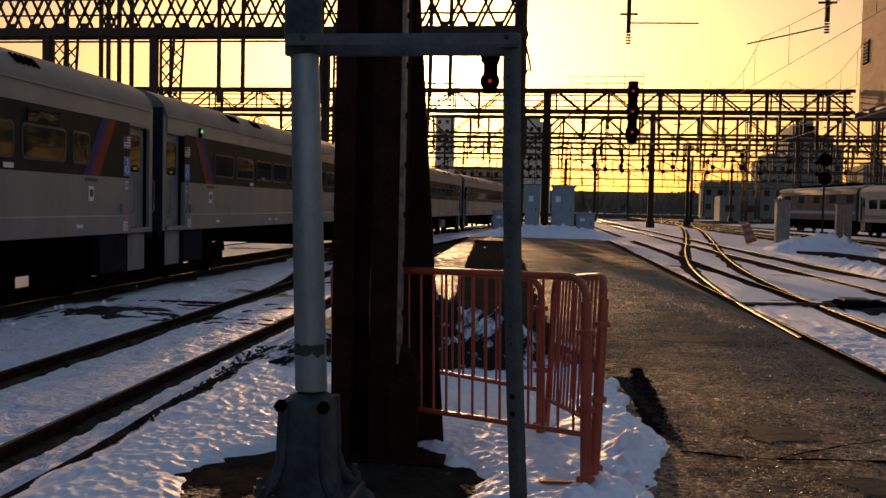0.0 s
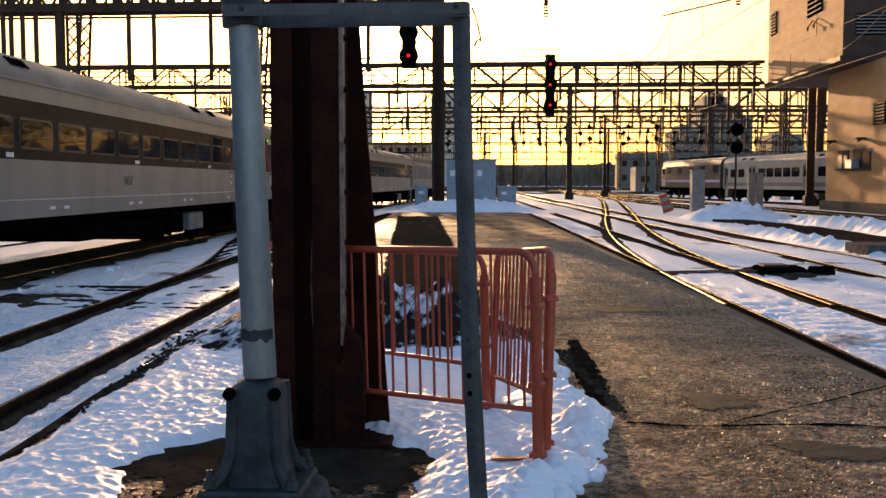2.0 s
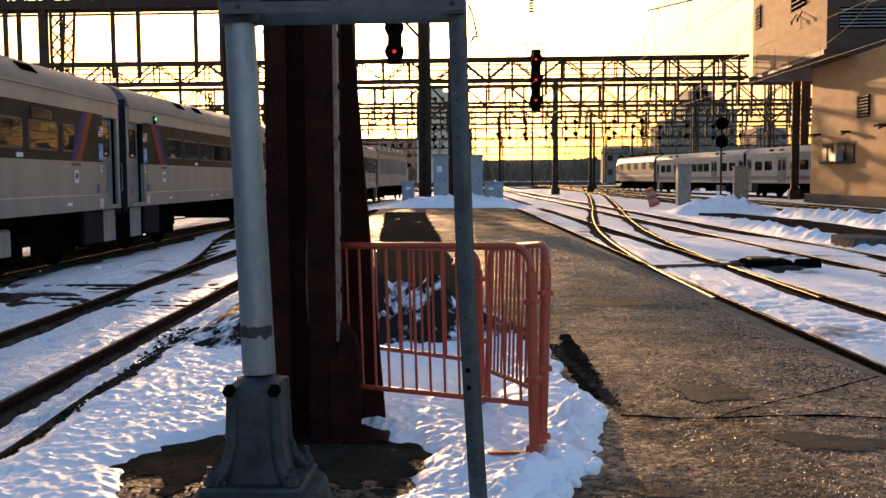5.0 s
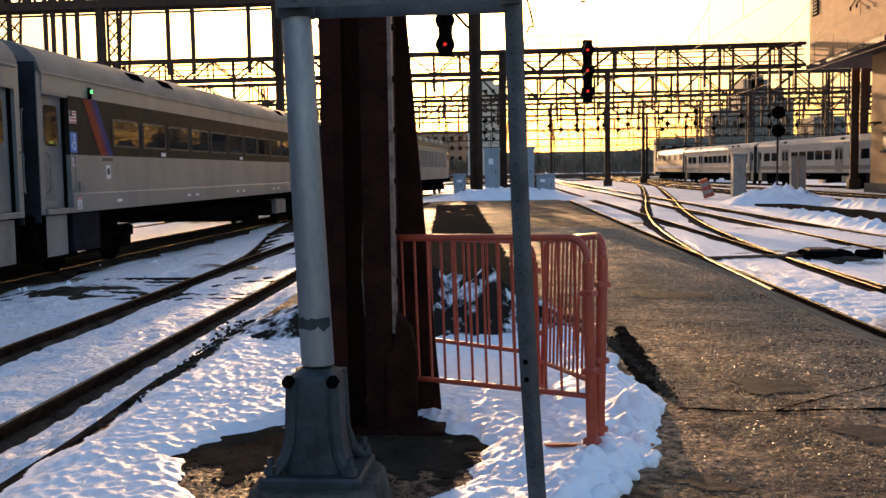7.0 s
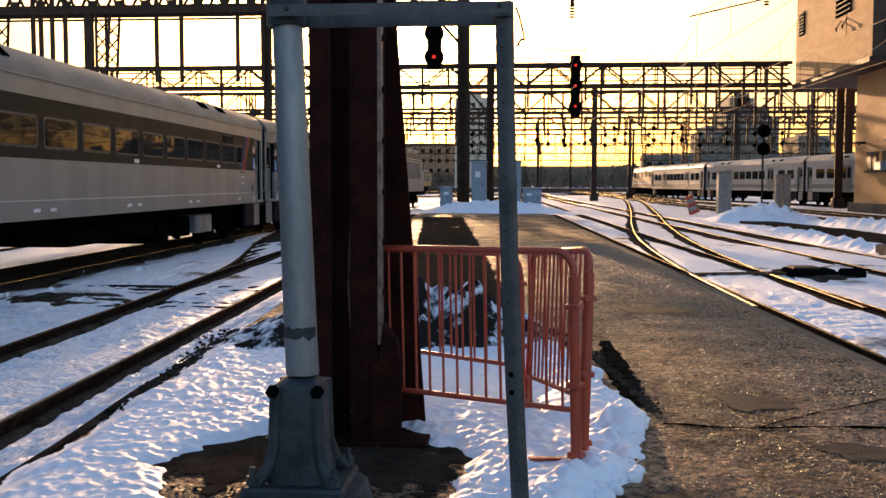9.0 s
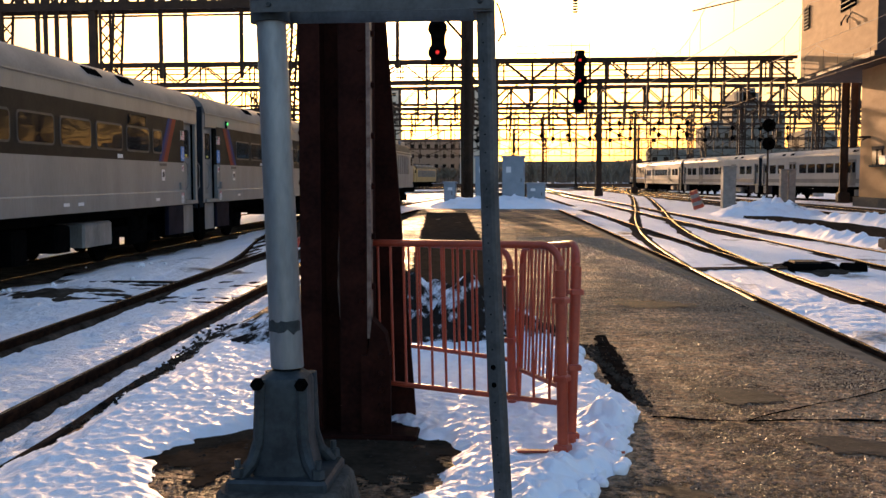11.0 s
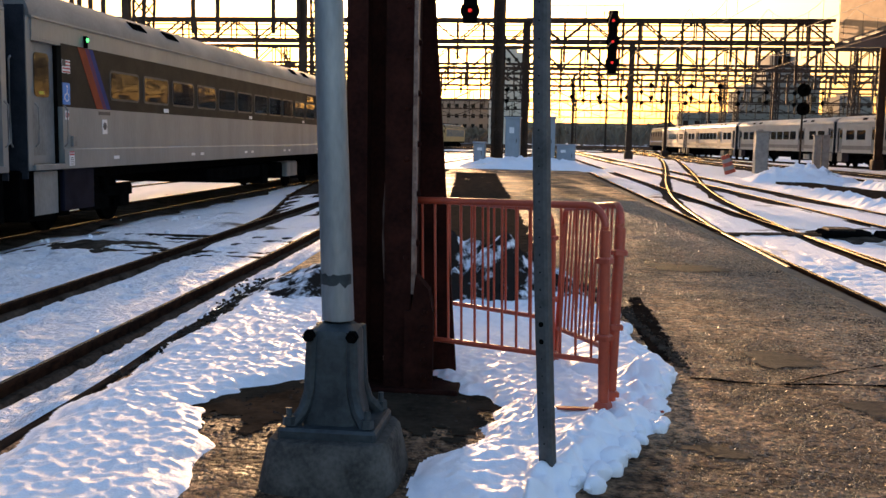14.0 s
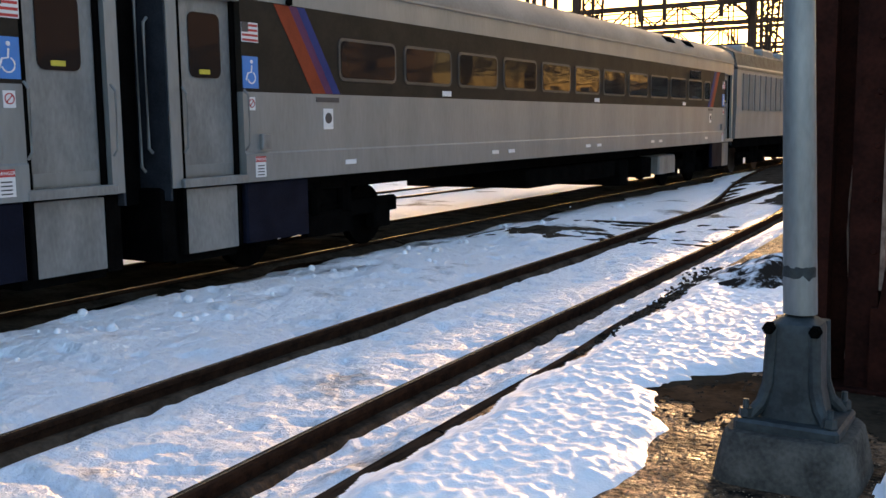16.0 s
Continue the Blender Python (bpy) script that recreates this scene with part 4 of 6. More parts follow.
def build_island():
    """Low asphalt walkway between the right-hand tracks."""
    ys = np.arange(0, 48.5, 0.5)
    n, vs, fs = 10, [], []
    for y in ys:
        l, r = 9.45 + 0.05 * max(0, y - 38), 12.95 - 0.14 * max(0, y - 38)
        for i in range(n + 1):
            x = l + (r - l) * i / n
            vs.append((x, y, -0.31 + 0.03 * fbm(x, y, 0.7, 91.0, 2) - (0.3 if i in (0, n) else 0.0)))
    m = n + 1
    fs = [(j * m + i, j * m + i + 1, (j + 1) * m + i + 1, (j + 1) * m + i) for j in range(len(ys) - 1) for i in range(n)]
    me = bpy.data.meshes.new("island_walkway")
    me.from_pydata(vs, [], fs)
    me.shade_smooth()
    me.set_sharp_from_angle(angle=radians(40))
    me.materials.append(STRIP)
    tagged(new("island_walkway", me), "low dark asphalt walkway between tracks, edged with snow", "pavement", kind="structure")
    tagged(part("concrete_slab", Geo().chamfer(8.75, 9.75, 23.6, 25.2, -0.4, -0.07, 0.03), CONCRETE_DARK), "weathered concrete slab lying in the snow", "slab")


build_island()



def build_clods():
    """Clods of cleared snow along the edge of the patch and beside the rails."""
    rnd = random.Random(11)
    g = Geo()
    for k in range(260):
        if k < 200:
            y = rnd.uniform(3.7, 8.0)
            x = float(np.interp(y, (3.1, 3.75, 4.5, 5.05, 5.8, 6.6, 7.5, 8.4), (-0.1, 0.16, 0.47, 0.62, 0.70, 0.6, 0.46, 0.3))) + rnd.gauss(-0.08, 0.05)
            z, r = 0.03, rnd.uniform(0.012, 0.034) if k % 5 else rnd.uniform(0.04, 0.065)
        else:
            y = rnd.uniform(4, 20)
            x = -6.9 - 0.045 * y + rnd.gauss(0.0, 0.35)
            z, r = -0.34, rnd.uniform(0.015, 0.06)
        n = 10
        vs = []
        for j, (rz, rr) in enumerate(((-0.6, 0.85), (0.0, 1.0), (0.5, 0.82), (0.82, 0.45))):
            for i in range(n):
                a = 2 * math.pi * i / n
                q = r * rr * rnd.uniform(0.85, 1.12)
                vs.append((x + q * math.cos(a), y + q * math.sin(a), z + r * rz))
        vs.append((x, y, z + r * 0.95))
        fs = [(j * n + i, j * n + (i + 1) % n, (j + 1) * n + (i + 1) % n, (j + 1) * n + i) for j in range(3) for i in range(n)]
        fs += [(3 * n + i, 3 * n + (i + 1) % n, 4 * n) for i in range(n)]
        g.add(vs, fs)
    tagged(part("snow_clods", g, SNOW, smooth=True), "small clods of cleared snow", "snow", kind="stuff")


def build_dirt_clods():
    """Crumbled dirt and stones along the kerb, round the heaps and in the mud."""
    rnd = random.Random(23)
    g = Geo()
    for k in range(1500):
        if k < 500:
            y = 5.2 + 4.0 * rnd.random() ** 0.7
            x = left_edge(y) + rnd.gauss(0.0, 0.02 + 0.02 * max(0, y - 5.6))
            z, r = 0.0, rnd.uniform(0.004, 0.02)
        elif k < 900:
            a = rnd.uniform(0, 6.28)
            x, y = -0.95 + 1.15 * math.cos(a) * rnd.uniform(0.8, 1.15), 9.0 + 0.75 * math.sin(a) * rnd.uniform(0.8, 1.2)
            z, r = 0.02, rnd.uniform(0.01, 0.04)
        elif k < 1200:
            y = rnd.uniform(6.0, 8.2)
            x = float(np.interp(y, (5.05, 5.8, 6.6, 7.5, 8.4), (0.7, 0.76, 0.7, 0.58, 0.46))) + abs(rnd.gauss(0.0, 0.05))
            z, r = 0.015, rnd.uniform(0.005, 0.018)
        else:
            a = rnd.uniform(0, 6.28)
            q = rnd.random() ** 0.5
            x, y = -1.15 + 0.75 * q * math.cos(a), 4.7 + 0.6 * q * math.sin(a)
            if abs(x + 0.9) < 0.4 and y < 4.3:
                continue
            z, r = 0.004, rnd.uniform(0.004, 0.014)
        n = 5
        vs = []
        for rz, rr in ((-0.6, 0.9), (0.1, 1.0)):
            for i in range(n):
                b = 2 * math.pi * i / n + 0.7 * k
                q = r * rr * rnd.uniform(0.7, 1.25)
                vs.append((x + q * math.cos(b), y + q * math.sin(b), z + r * rz))
        vs.append((x + 0.2 * r, y, z + r * rnd.uniform(0.4, 0.9)))
        g.add(vs, [(i, (i + 1) % n, n + (i + 1) % n, n + i) for i in range(n)] + [(n + i, n + (i + 1) % n, 2 * n) for i in range(n)])
    tagged(part("dirt_clods", g, BALLAST), "crumbled dark dirt and stones at the kerb", "dirt", kind="stuff")


build_dirt_clods()


build_clods()


def build_seam(pts, width, seed):
    """A crack in the asphalt, as a ragged dark ribbon."""
    g = Geo()
    line = spline([(x, y, 0.0) for x, y in pts], 0.06)
    fr = frames_of(line)
    vs, fs = [], []
    for o, side, _ in fr:
        w = width * (0.4 + abs(fbm(o.x, o.y, 6.0, seed, 2)) * 2)
        j = 0.03 * fbm(o.x, o.y, 3.0, seed + 2, 2)
        z = 0.012 * fbm(o.x, o.y, 0.8, 5.0, 2) + 0.007
        for d in (-w, w):
            q = o + side * (d + j)
            vs.append((q.x, q.y, z))
    fs = [(2 * k, 2 * k + 1, 2 * k + 3, 2 * k + 2) for k in range(len(fr) - 1)]
    ob = part("asphalt_crack", g.add(vs, fs), BLACK)
    tagged(ob, "dark crack across the worn asphalt", "crack", "cracks", "structure")


build_seam([(0.8, 5.75), (1.3, 5.7), (1.8, 5.8), (2.6, 5.72)], 0.02, 1.0)
build_seam([(1.35, 5.72), (1.75, 6.1), (2.3, 6.5), (2.75, 6.9)], 0.01, 2.0)
place_heap("mud", -7.0, 14.2, 1.0, 0.9, 0.07, BALLAST, "dark ballast and debris beside the rail", z=-0.36, seed=51.0, step=0.06, rough=0.9)
place_heap("mud", 5.6, 19.6, 0.9, 1.4, 0.1, BALLAST, "dark ballast and debris beside the rail", z=-0.38, seed=53.0, step=0.06, rough=0.9)


def build_damp_and_shade(cx, cy, rx, ry, seed, mat=None, label="ragged grey damp patch on the asphalt", step=0.03, grain=2.4, rag=0.75):
    """A ragged thin patch of damp, dirt or painted shade lying on the asphalt."""
    def inside(x, y):
        u = math.hypot((x - cx) / rx, (y - cy) / ry)
        return 1 - u + rag * fbm(x, y, grain, seed, 3) > 0.12
    me = grid_mesh("damp_and_shade_patch", np.arange(cx - 1.6 * rx, cx + 1.6 * rx, step), np.arange(cy - 1.6 * ry, cy + 1.6 * ry, step if ry < 3 else 0.12), lambda x, y: 0.012 * fbm(x, y, 0.8, 5.0, 2) + 0.005, inside)
    me.materials.append(mat or PUDDLE)
    tagged(new("damp_and_shade_patch", me), label, "puddle", "damp patches", "structure")


DAMP = ((1.8, 5.25, 0.36, 0.2), (1.5, 6.4, 0.26, 0.24), (0.7, 4.35, 0.22, 0.16), (1.42, 11.0, 0.4, 0.4))
for k, (px, py, ax, ay) in enumerate(DAMP):
    build_damp_and_shade(px, py, ax, ay, 60.0 + k)
# dark ribbon that paints the shaded drop along the snow's right edge
build_damp_and_shade(0.7, 7.4, 0.1, 1.5, 71.0, ASPHALT_EDGE_SHADE, "broken asphalt edge beside the snow, shade put into its dark colour", 0.02, 3.5, 0.4)
build_damp_and_shade(-1.05, 4.85, 0.95, 0.66, 74.0, STRIP, "dark wet ground melted free round the pole", 0.02, 3.5, 0.45)


def build_strip():
    """Long patched trench in the walkway, darker than the asphalt round it."""
    def inside(x, y):
        e = 0.06 * fbm(x, y, 1.3, 77.0, 3)
        lo, hi = -2.47 - 0.096 * (y - 22.3), -1.04 - 0.083 * (y - 22.3)
        return lo + e < x < hi + e and 9.6 + 3 * e < y < 41 + 6 * e
    me = grid_mesh("patched_strip", np.arange(-4.6, 0.4, 0.06), np.arange(9.2, 42, 0.1), lambda x, y: 0.012 * fbm(x, y, 0.8, 5.0, 2) + 0.006 + 0.006 * fbm(x, y, 3.0, 81.0, 2), inside)
    me.materials.append(STRIP)
    tagged(new("patched_strip", me), "long dark strip of patched asphalt down the walkway", "asphalt patch", kind="structure")


build_strip()


# ---- passenger cars and locomotives ----
CAR_L = 23.82


def shell(geo, x0, x1, half):
    """A body shell with closed ends, from a half section."""
    sec = [(y, z) for y, z in half] + [(-y, z) for y, z in half[-2::-1]]
    n = len(sec)
    vs = [(x, y, z) for x in (x0, x1) for y, z in sec]
    fs = [(i, (i + 1) % n, n + (i + 1) % n, n + i) for i in range(n)]
    fs += [tuple(range(n - 1, -1, -1)), tuple(range(n, 2 * n))]
    return geo.add(vs, fs)


def bogie_geo(cx, wheel=0.45, base=2.6):
    frame, wheels = Geo(), []
    for s in (-1, 1):
        frame.chamfer(cx - 1.75, cx + 1.75, s * 1.05 - 0.07, s * 1.05 + 0.07, 0.5, 0.72, 0.03)
        frame.chamfer(cx - 0.5, cx + 0.5, s * 1.1 - 0.09, s * 1.1 + 0.09, 0.3, 0.62, 0.04)
        for a in (-base / 2, base / 2):
            frame.chamfer(cx + a - 0.2, cx + a + 0.2, s * 1.06 - 0.1, s * 1.06 + 0.1, 0.28, 0.62, 0.03)
            wheels.append((cx + a, s * 0.75))
        frame.tube((cx - 0.35, s * 1.12, 0.6), (cx - 0.35, s * 1.12, 1.0), 0.12, n=10)
        frame.tube((cx + 0.35, s * 1.12, 0.6), (cx + 0.35, s * 1.12, 1.0), 0.12, n=10)
    frame.box(cx - 0.4, cx + 0.4, -1.1, 1.1, 0.5, 0.9)
    return frame, wheels


def rounded_panel(x0, x1, z0, z1, y, s, depth, r):
    """A flat panel with round corners on a side of the car, s the side it faces."""
    ring = []
    for cx, cz, a0 in ((x1 - r, z1 - r, 0), (x0 + r, z1 - r, 90), (x0 + r, z0 + r, 180), (x1 - r, z0 + r, 270)):
        ring += [(cx + r * math.cos(radians(a0 + 30 * k)), cz + r * math.sin(radians(a0 + 30 * k))) for k in range(4)]
    n = len(ring)
    vs = [(x, y - s * 0.03, z) for x, z in ring] + [(x, y + s * depth, z) for x, z in ring]
    fs = [tuple(range(n)), tuple(range(2 * n - 1, n - 1, -1))] + [(i, (i + 1) % n, n + (i + 1) % n, n + i) for i in range(n)]
    return Geo().add(vs, fs)


def number_text(s, size, mat, parent, at):
    cu = bpy.data.curves.new("lettering", "FONT")
    cu.body, cu.size, cu.extrude, cu.align_x = s, size, 0.002, "CENTER"
    tmp = bpy.data.objects.new("lettering", cu)
    scene.collection.objects.link(tmp)
    me = bpy.data.meshes.new_from_object(tmp.evaluated_get(bpy.context.evaluated_depsgraph_get()))
    bpy.data.objects.remove(tmp)
    me.materials.clear()
    me.materials.append(mat)
    ob = new("fleet_number", me)
    ob.parent, ob.matrix_basis = parent, at
    return ob


def build_coach(name, label, number="", body=None, band=True, windows=12, group="coaches of the train", lamp=True, doors_mid=False):
    """A coach along x, its visible side at y = -1.58, rail level at z = 0."""
    body = body or STEEL
    c = thing(name, label, "railway coach", group=group)
    h = CAR_L / 2
    lo = [(1.6, 1.13), (1.6, 1.45), (1.58, 1.47), (1.58, 2.16)]
    g = Geo()
    sec = lo + [(-y, z) for y, z in lo[::-1]]
    n = len(sec)
    vs = [(x, y, z) for x in (-h + 1.16, h - 1.16) for y, z in sec]
    g.add(vs, [(i, (i + 1) % n, n + (i + 1) % n, n + i) for i in range(n)] + [tuple(range(n - 1, -1, -1)), tuple(range(n, 2 * n))])
    part("lower_body", g, body, c, "brushed stainless lower side panels" if band else "")
    part("window_band", Geo().box(-h + 1.16, h - 1.16, -1.575, 1.575, 2.16, 3.2), BAND if band else body, c, "dark brown window band" if band else "")
    part("letterboard", Geo().box(-h + 0.2, h - 0.2, -1.58, 1.58, 3.2, 3.52), body, c, "pale stainless letterboard" if band else "")
    part("gutter", Geo().box(-h + 0.14, h - 0.14, -1.61, 1.61, 3.5, 3.535), body, c)
    roof = [(1.59, 3.53), (1.58, 3.62), (1.52, 3.76), (1.38, 3.9), (1.12, 4.03), (0.7, 4.12), (0, 4.15)]
    g = Geo()
    shell(g, -h + 0.12, h - 0.12, roof)
    part("roof", g, STEEL_ROOF if band else body, c, "grey roof", smooth=True)
    for x in (-7.5, -5.8, 5.2, 7.0):
        for sd in (-1, 1):
            gv = Geo()
            for k in range(5):
                gv.bar((x + k * 0.15, sd * 1.53, 3.765), (x + k * 0.15, sd * 1.38, 3.915), 0.06, 0.03)
            part("roof_vent", gv, BLACK, c)
    # vestibule ends: recessed doors, traps and steps on both sides
    for e in (-1, 1):
        xe = e * h
        ends = Geo()
        a, b = sorted((xe - e * 0.05, xe - e * 0.2))
        ends.box(a, b, -1.56, 1.56, 1.13, 3.52)
        part("corner_post", ends, body, c)
        p0, p1 = sorted((xe - e * 0.055, xe - e * 0.03))
        part("end_panel", Geo().box(p0, p1, -1.545, 1.545, 1.0, 3.68), RUBBER, c, "dark blue-grey car end")
        a, b = sorted((xe - e * 0.2, xe - e * 1.16))
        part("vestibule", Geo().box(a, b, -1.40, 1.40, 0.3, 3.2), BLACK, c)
        part("diaphragm", Geo().chamfer(min(xe, xe - e * 0.13) - (0.22 if e < 0 else 0), max(xe, xe - e * 0.13) + (0.22 if e > 0 else 0), -1.1, 1.1, 0.95, 3.7, 0.06), BLACK, c, "black rubber gangway diaphragm")
        for s in (-1, 1):
            d = Geo().box(a + 0.06, b - 0.12, s * 1.43 - 0.025, s * 1.43 + 0.025, 1.22, 3.18)
            door = part("door", d, STEEL_DOOR, c, "grey vestibule door")
            part("pane", rounded_panel(a + 0.22, b - 0.26, 2.3, 3.0, s * 1.455, s, 0.012, 0.08), GLASS, door)
            part("sill_stripe", Geo().box(a + 0.4, b - 0.4, s * 1.47 - 0.004, s * 1.47 + 0.004, 2.34, 2.39), LABEL_YELLOW, door)
            part("skirt", Geo().chamfer(min(xe - e * 1.2, xe - e * 2.35), max(xe - e * 1.2, xe - e * 2.35), s * 1.5 - 0.05, s * 1.5 + 0.05, 0.42, 1.13, 0.02), NAVY, c)
            part("buffer_beam", Geo().chamfer(min(xe, xe - e * 0.2), max(xe, xe - e * 0.2), s * 0.9 - 0.55, s * 0.9 + 0.55, 0.35, 1.13, 0.03), BLACK, c)
            # jumper cables and a handrail on the car's end
            for q, z0, z1 in ((1.32, 1.5, 2.9), (1.2, 1.3, 3.3)):
                xq = xe + e * 0.03
                part("end_rail", Geo().pipe([(xq - e * 0.05, s * q, z0), (xq, s * q, z0 + 0.05), (xq, s * q, z1 - 0.05), (xq - e * 0.05, s * q, z1)], 0.018, 6), STEEL_DOOR, c)
            part("lintel", Geo().box(a, b, s * 1.5 - 0.07, s * 1.5 + 0.07, 3.16, 3.2), body, c)
            part("step_ledge", Geo().chamfer(a - 0.03, b + 0.03, s * 1.55 - 0.06, s * 1.55 + 0.06, 1.13, 1.22, 0.01), STEEL_DOOR, c)
            for xx in (a + 0.03, b - 0.08):
                part("door_seal", Geo().chamfer(xx - 0.03, xx + 0.03, s * 1.45 - 0.05, s * 1.45 + 0.05, 0.4, 3.16, 0.01), BLACK, c, "black rubber door seal")
            part("kick_panel", Geo().box(a + 0.08, b - 0.14, s * 1.458 - 0.004, s * 1.458 + 0.004, 1.24, 1.36), STEEL, door)
            part("step_well", Geo().box(a + 0.06, b - 0.1, s * 1.46 - 0.03, s * 1.46 + 0.03, 0.4, 1.1), STEEL_DOOR, c, "scuffed grey step panel")
            for xx in (a + 0.0, b - 0.0):
                part("grab_rail", Geo().pipe([(xx, s * 1.6, 1.5), (xx, s * 1.66, 1.56), (xx, s * 1.66, 2.12), (xx, s * 1.6, 2.18)], 0.015, 6), STEEL_DOOR, c)
            # livery stripes slanting down towards the middle of the car
            x2 = xe - e * 1.6
            for k, mt in ((0.0, STRIPE_R), (0.27, STRIPE_P), (0.42, STRIPE_B)):
                w = 0.27 if k == 0 else 0.16
                q = [(x2 - e * (0.15 + k), 3.19), (x2 - e * (0.15 + k + w), 3.19), (x2 - e * (0.85 + k + w), 2.165), (x2 - e * (0.85 + k), 2.165)]
                vv = [(px, s * (1.575 + o), pz) for o in (0.0, 0.005) for px, pz in q]
                if band:
                    part("stripe", Geo().add(vv, [(0, 1, 2, 3), (7, 6, 5, 4), (0, 4, 5, 1), (1, 5, 6, 2), (2, 6, 7, 3), (3, 7, 4, 0)]), mt, c)
            if band:
                fl = part("flag_sticker", Geo().box(x2 + e * 0.3 - 0.15, x2 + e * 0.3 + 0.13, s * 1.58 - 0.003, s * 1.58 + 0.003, 2.72, 2.94), WHITE, c, "small striped flag sticker")
                for k in range(4):
                    part("flag_bar", Geo().box(x2 + e * 0.3 - 0.14, x2 + e * 0.3 + 0.12, s * 1.584 - 0.002, s * 1.584 + 0.002, 2.73 + 0.055 * k, 2.755 + 0.055 * k), RED, fl)
                part("canton", Geo().box(x2 + e * 0.3 - 0.15 + (0.17 if s > 0 else 0.0), x2 + e * 0.3 - 0.04 + (0.17 if s > 0 else 0.0), s * 1.587 - 0.002, s * 1.587 + 0.002, 2.83, 2.94), DARK_PRINT, fl, "dark blue flag corner")
                sg = part("access_sign", Geo().box(x2 + e * 0.3 - 0.13, x2 + e * 0.3 + 0.13, s * 1.58 - 0.004, s * 1.58 + 0.004, 2.2, 2.56), SIGN_BLUE, c, "blue wheelchair access sign")
                gx = x2 + e * 0.3
                gg = Geo().disc((gx - 0.02, s * 1.584, 2.5), 0.022, (0, s, 0), 0.003, 10)
                gg.pipe([(gx - 0.02, s * 1.586, 2.46), (gx - 0.01, s * 1.586, 2.38), (gx + 0.05, s * 1.586, 2.37), (gx + 0.085, s * 1.586, 2.29)], 0.01, 6)
                gg.pipe([(gx - 0.01 + 0.065 * math.cos(t), s * 1.586, 2.32 + 0.065 * math.sin(t)) for t in np.linspace(2.0, 6.0, 12)], 0.008, 6)
                part("symbol", gg, WHITE, sg)
                part("lettering_bar", Geo().box(x2 - e * 1.15 - 0.24, x2 - e * 1.15 + 0.24, s * 1.585 - 0.003, s * 1.585 + 0.003, 2.06, 2.12), DARK_PRINT, c)
                part("round_label", Geo().box(x2 - e * 1.15 - 0.1, x2 - e * 1.15 + 0.1, s * 1.585 - 0.004, s * 1.585 + 0.004, 1.72, 1.98), WHITE, c)
                part("emergency_dial", Geo().disc((x2 - e * 1.15, s * 1.588, 1.86), 0.07, (0, s, 0), 0.006, 14), DARK_PRINT, c)
                wl = part("warning_label", Geo().box(x2 + e * 0.2 - 0.09, x2 + e * 0.2 + 0.09, s * 1.603 - 0.003, s * 1.603 + 0.003, 1.18, 1.42), WHITE, c, "white notice with a red header")
                part("header", Geo().box(x2 + e * 0.2 - 0.09, x2 + e * 0.2 + 0.09, s * 1.607 - 0.002, s * 1.607 + 0.002, 1.355, 1.42), RED, wl)
                number_text("DANGER", 0.045, WHITE, wl, pose(x2 + e * 0.2, s * 1.609, 1.373, 90, 0, 180 if s > 0 else 0))
                for k in range(4):
                    part("text_bar", Geo().box(x2 + e * 0.2 - 0.055, x2 + e * 0.2 + 0.055, s * 1.607 - 0.002, s * 1.607 + 0.002, 1.2 + 0.035 * k, 1.213 + 0.035 * k), DARK_PRINT, wl)
                ns = part("prohibition_sticker", Geo().box(x2 + e * 0.3 - 0.06, x2 + e * 0.3 + 0.06, s * 1.583 - 0.003, s * 1.583 + 0.003, 1.95, 2.1), WHITE, c, "white sticker with a red ring")
                ring = [(x2 + e * 0.3 + 0.045 * math.cos(t), s * 1.587, 2.03 + 0.045 * math.sin(t)) for t in np.linspace(0, 2 * math.pi, 17)[:-1]]
                part("ring", Geo().pipe(ring, 0.006, 5, True).bar((x2 + e * 0.3 - 0.03, s * 1.587, 2.06), (x2 + e * 0.3 + 0.03, s * 1.587, 2.0), 0.009), RED, ns)
                part("latch_box", Geo().chamfer(x2 + e * 0.1 - 0.08, x2 + e * 0.1 + 0.08, s * 1.6 - 0.03, s * 1.6 + 0.03, 1.5, 1.68, 0.01), STEEL_DOOR, c)
                for k in range(4):
                    xm = x2 - e * (1.6 + k * 4.2)
                    if abs(xm) < h - 2:
                        part("marker_plate", Geo().box(xm - 0.12, xm + 0.12, s * 1.603 - 0.003, s * 1.603 + 0.003, 1.26, 1.32), WHITE, c)
    if lamp:
        part("marker_lamp", Geo().chamfer(h - 2.05, h - 1.97, 1.57, 1.63, 3.2, 3.4, 0.01), BLACK, c)
        part("marker_lens", Geo().disc((h - 2.01, 1.63, 3.33), 0.035, (0, 1, 0), 0.02, 10), GREEN_LAMP, c)
    # windows on both sides
    if not band:
        # commuter cars: large windows in three groups between two side doors
        for s in (-1, 1):
            part("grey_stripe", Geo().box(-h + 1.2, h - 1.2, s * 1.6 - 0.01, s * 1.6 + 0.012, 1.4, 1.72), STEEL_ROOF, c, "grey stripe")
            for xd in (-5.2, 5.2):
                dr = part("side_door", Geo().chamfer(xd - 0.7, xd + 0.7, s * 1.59 - 0.01, s * 1.59 + 0.015, 1.2, 3.2, 0.02), STEEL_ROOF, c, "grey double side door")
                for q in (-0.36, 0.36):
                    part("pane", rounded_panel(xd + q - 0.22, xd + q + 0.22, 2.2, 3.0, s * 1.606, s, 0.008, 0.06), GLASS, dr)
            for xw in (-9.4, -7.6, -3.2, -1.6, 0.0, 1.6, 3.2, 7.6, 9.4):
                part("window", rounded_panel(xw - 0.66, xw + 0.66, 2.2, 2.95, s * 1.59, s, 0.008, 0.1), GLASS, c)
        windows = 0
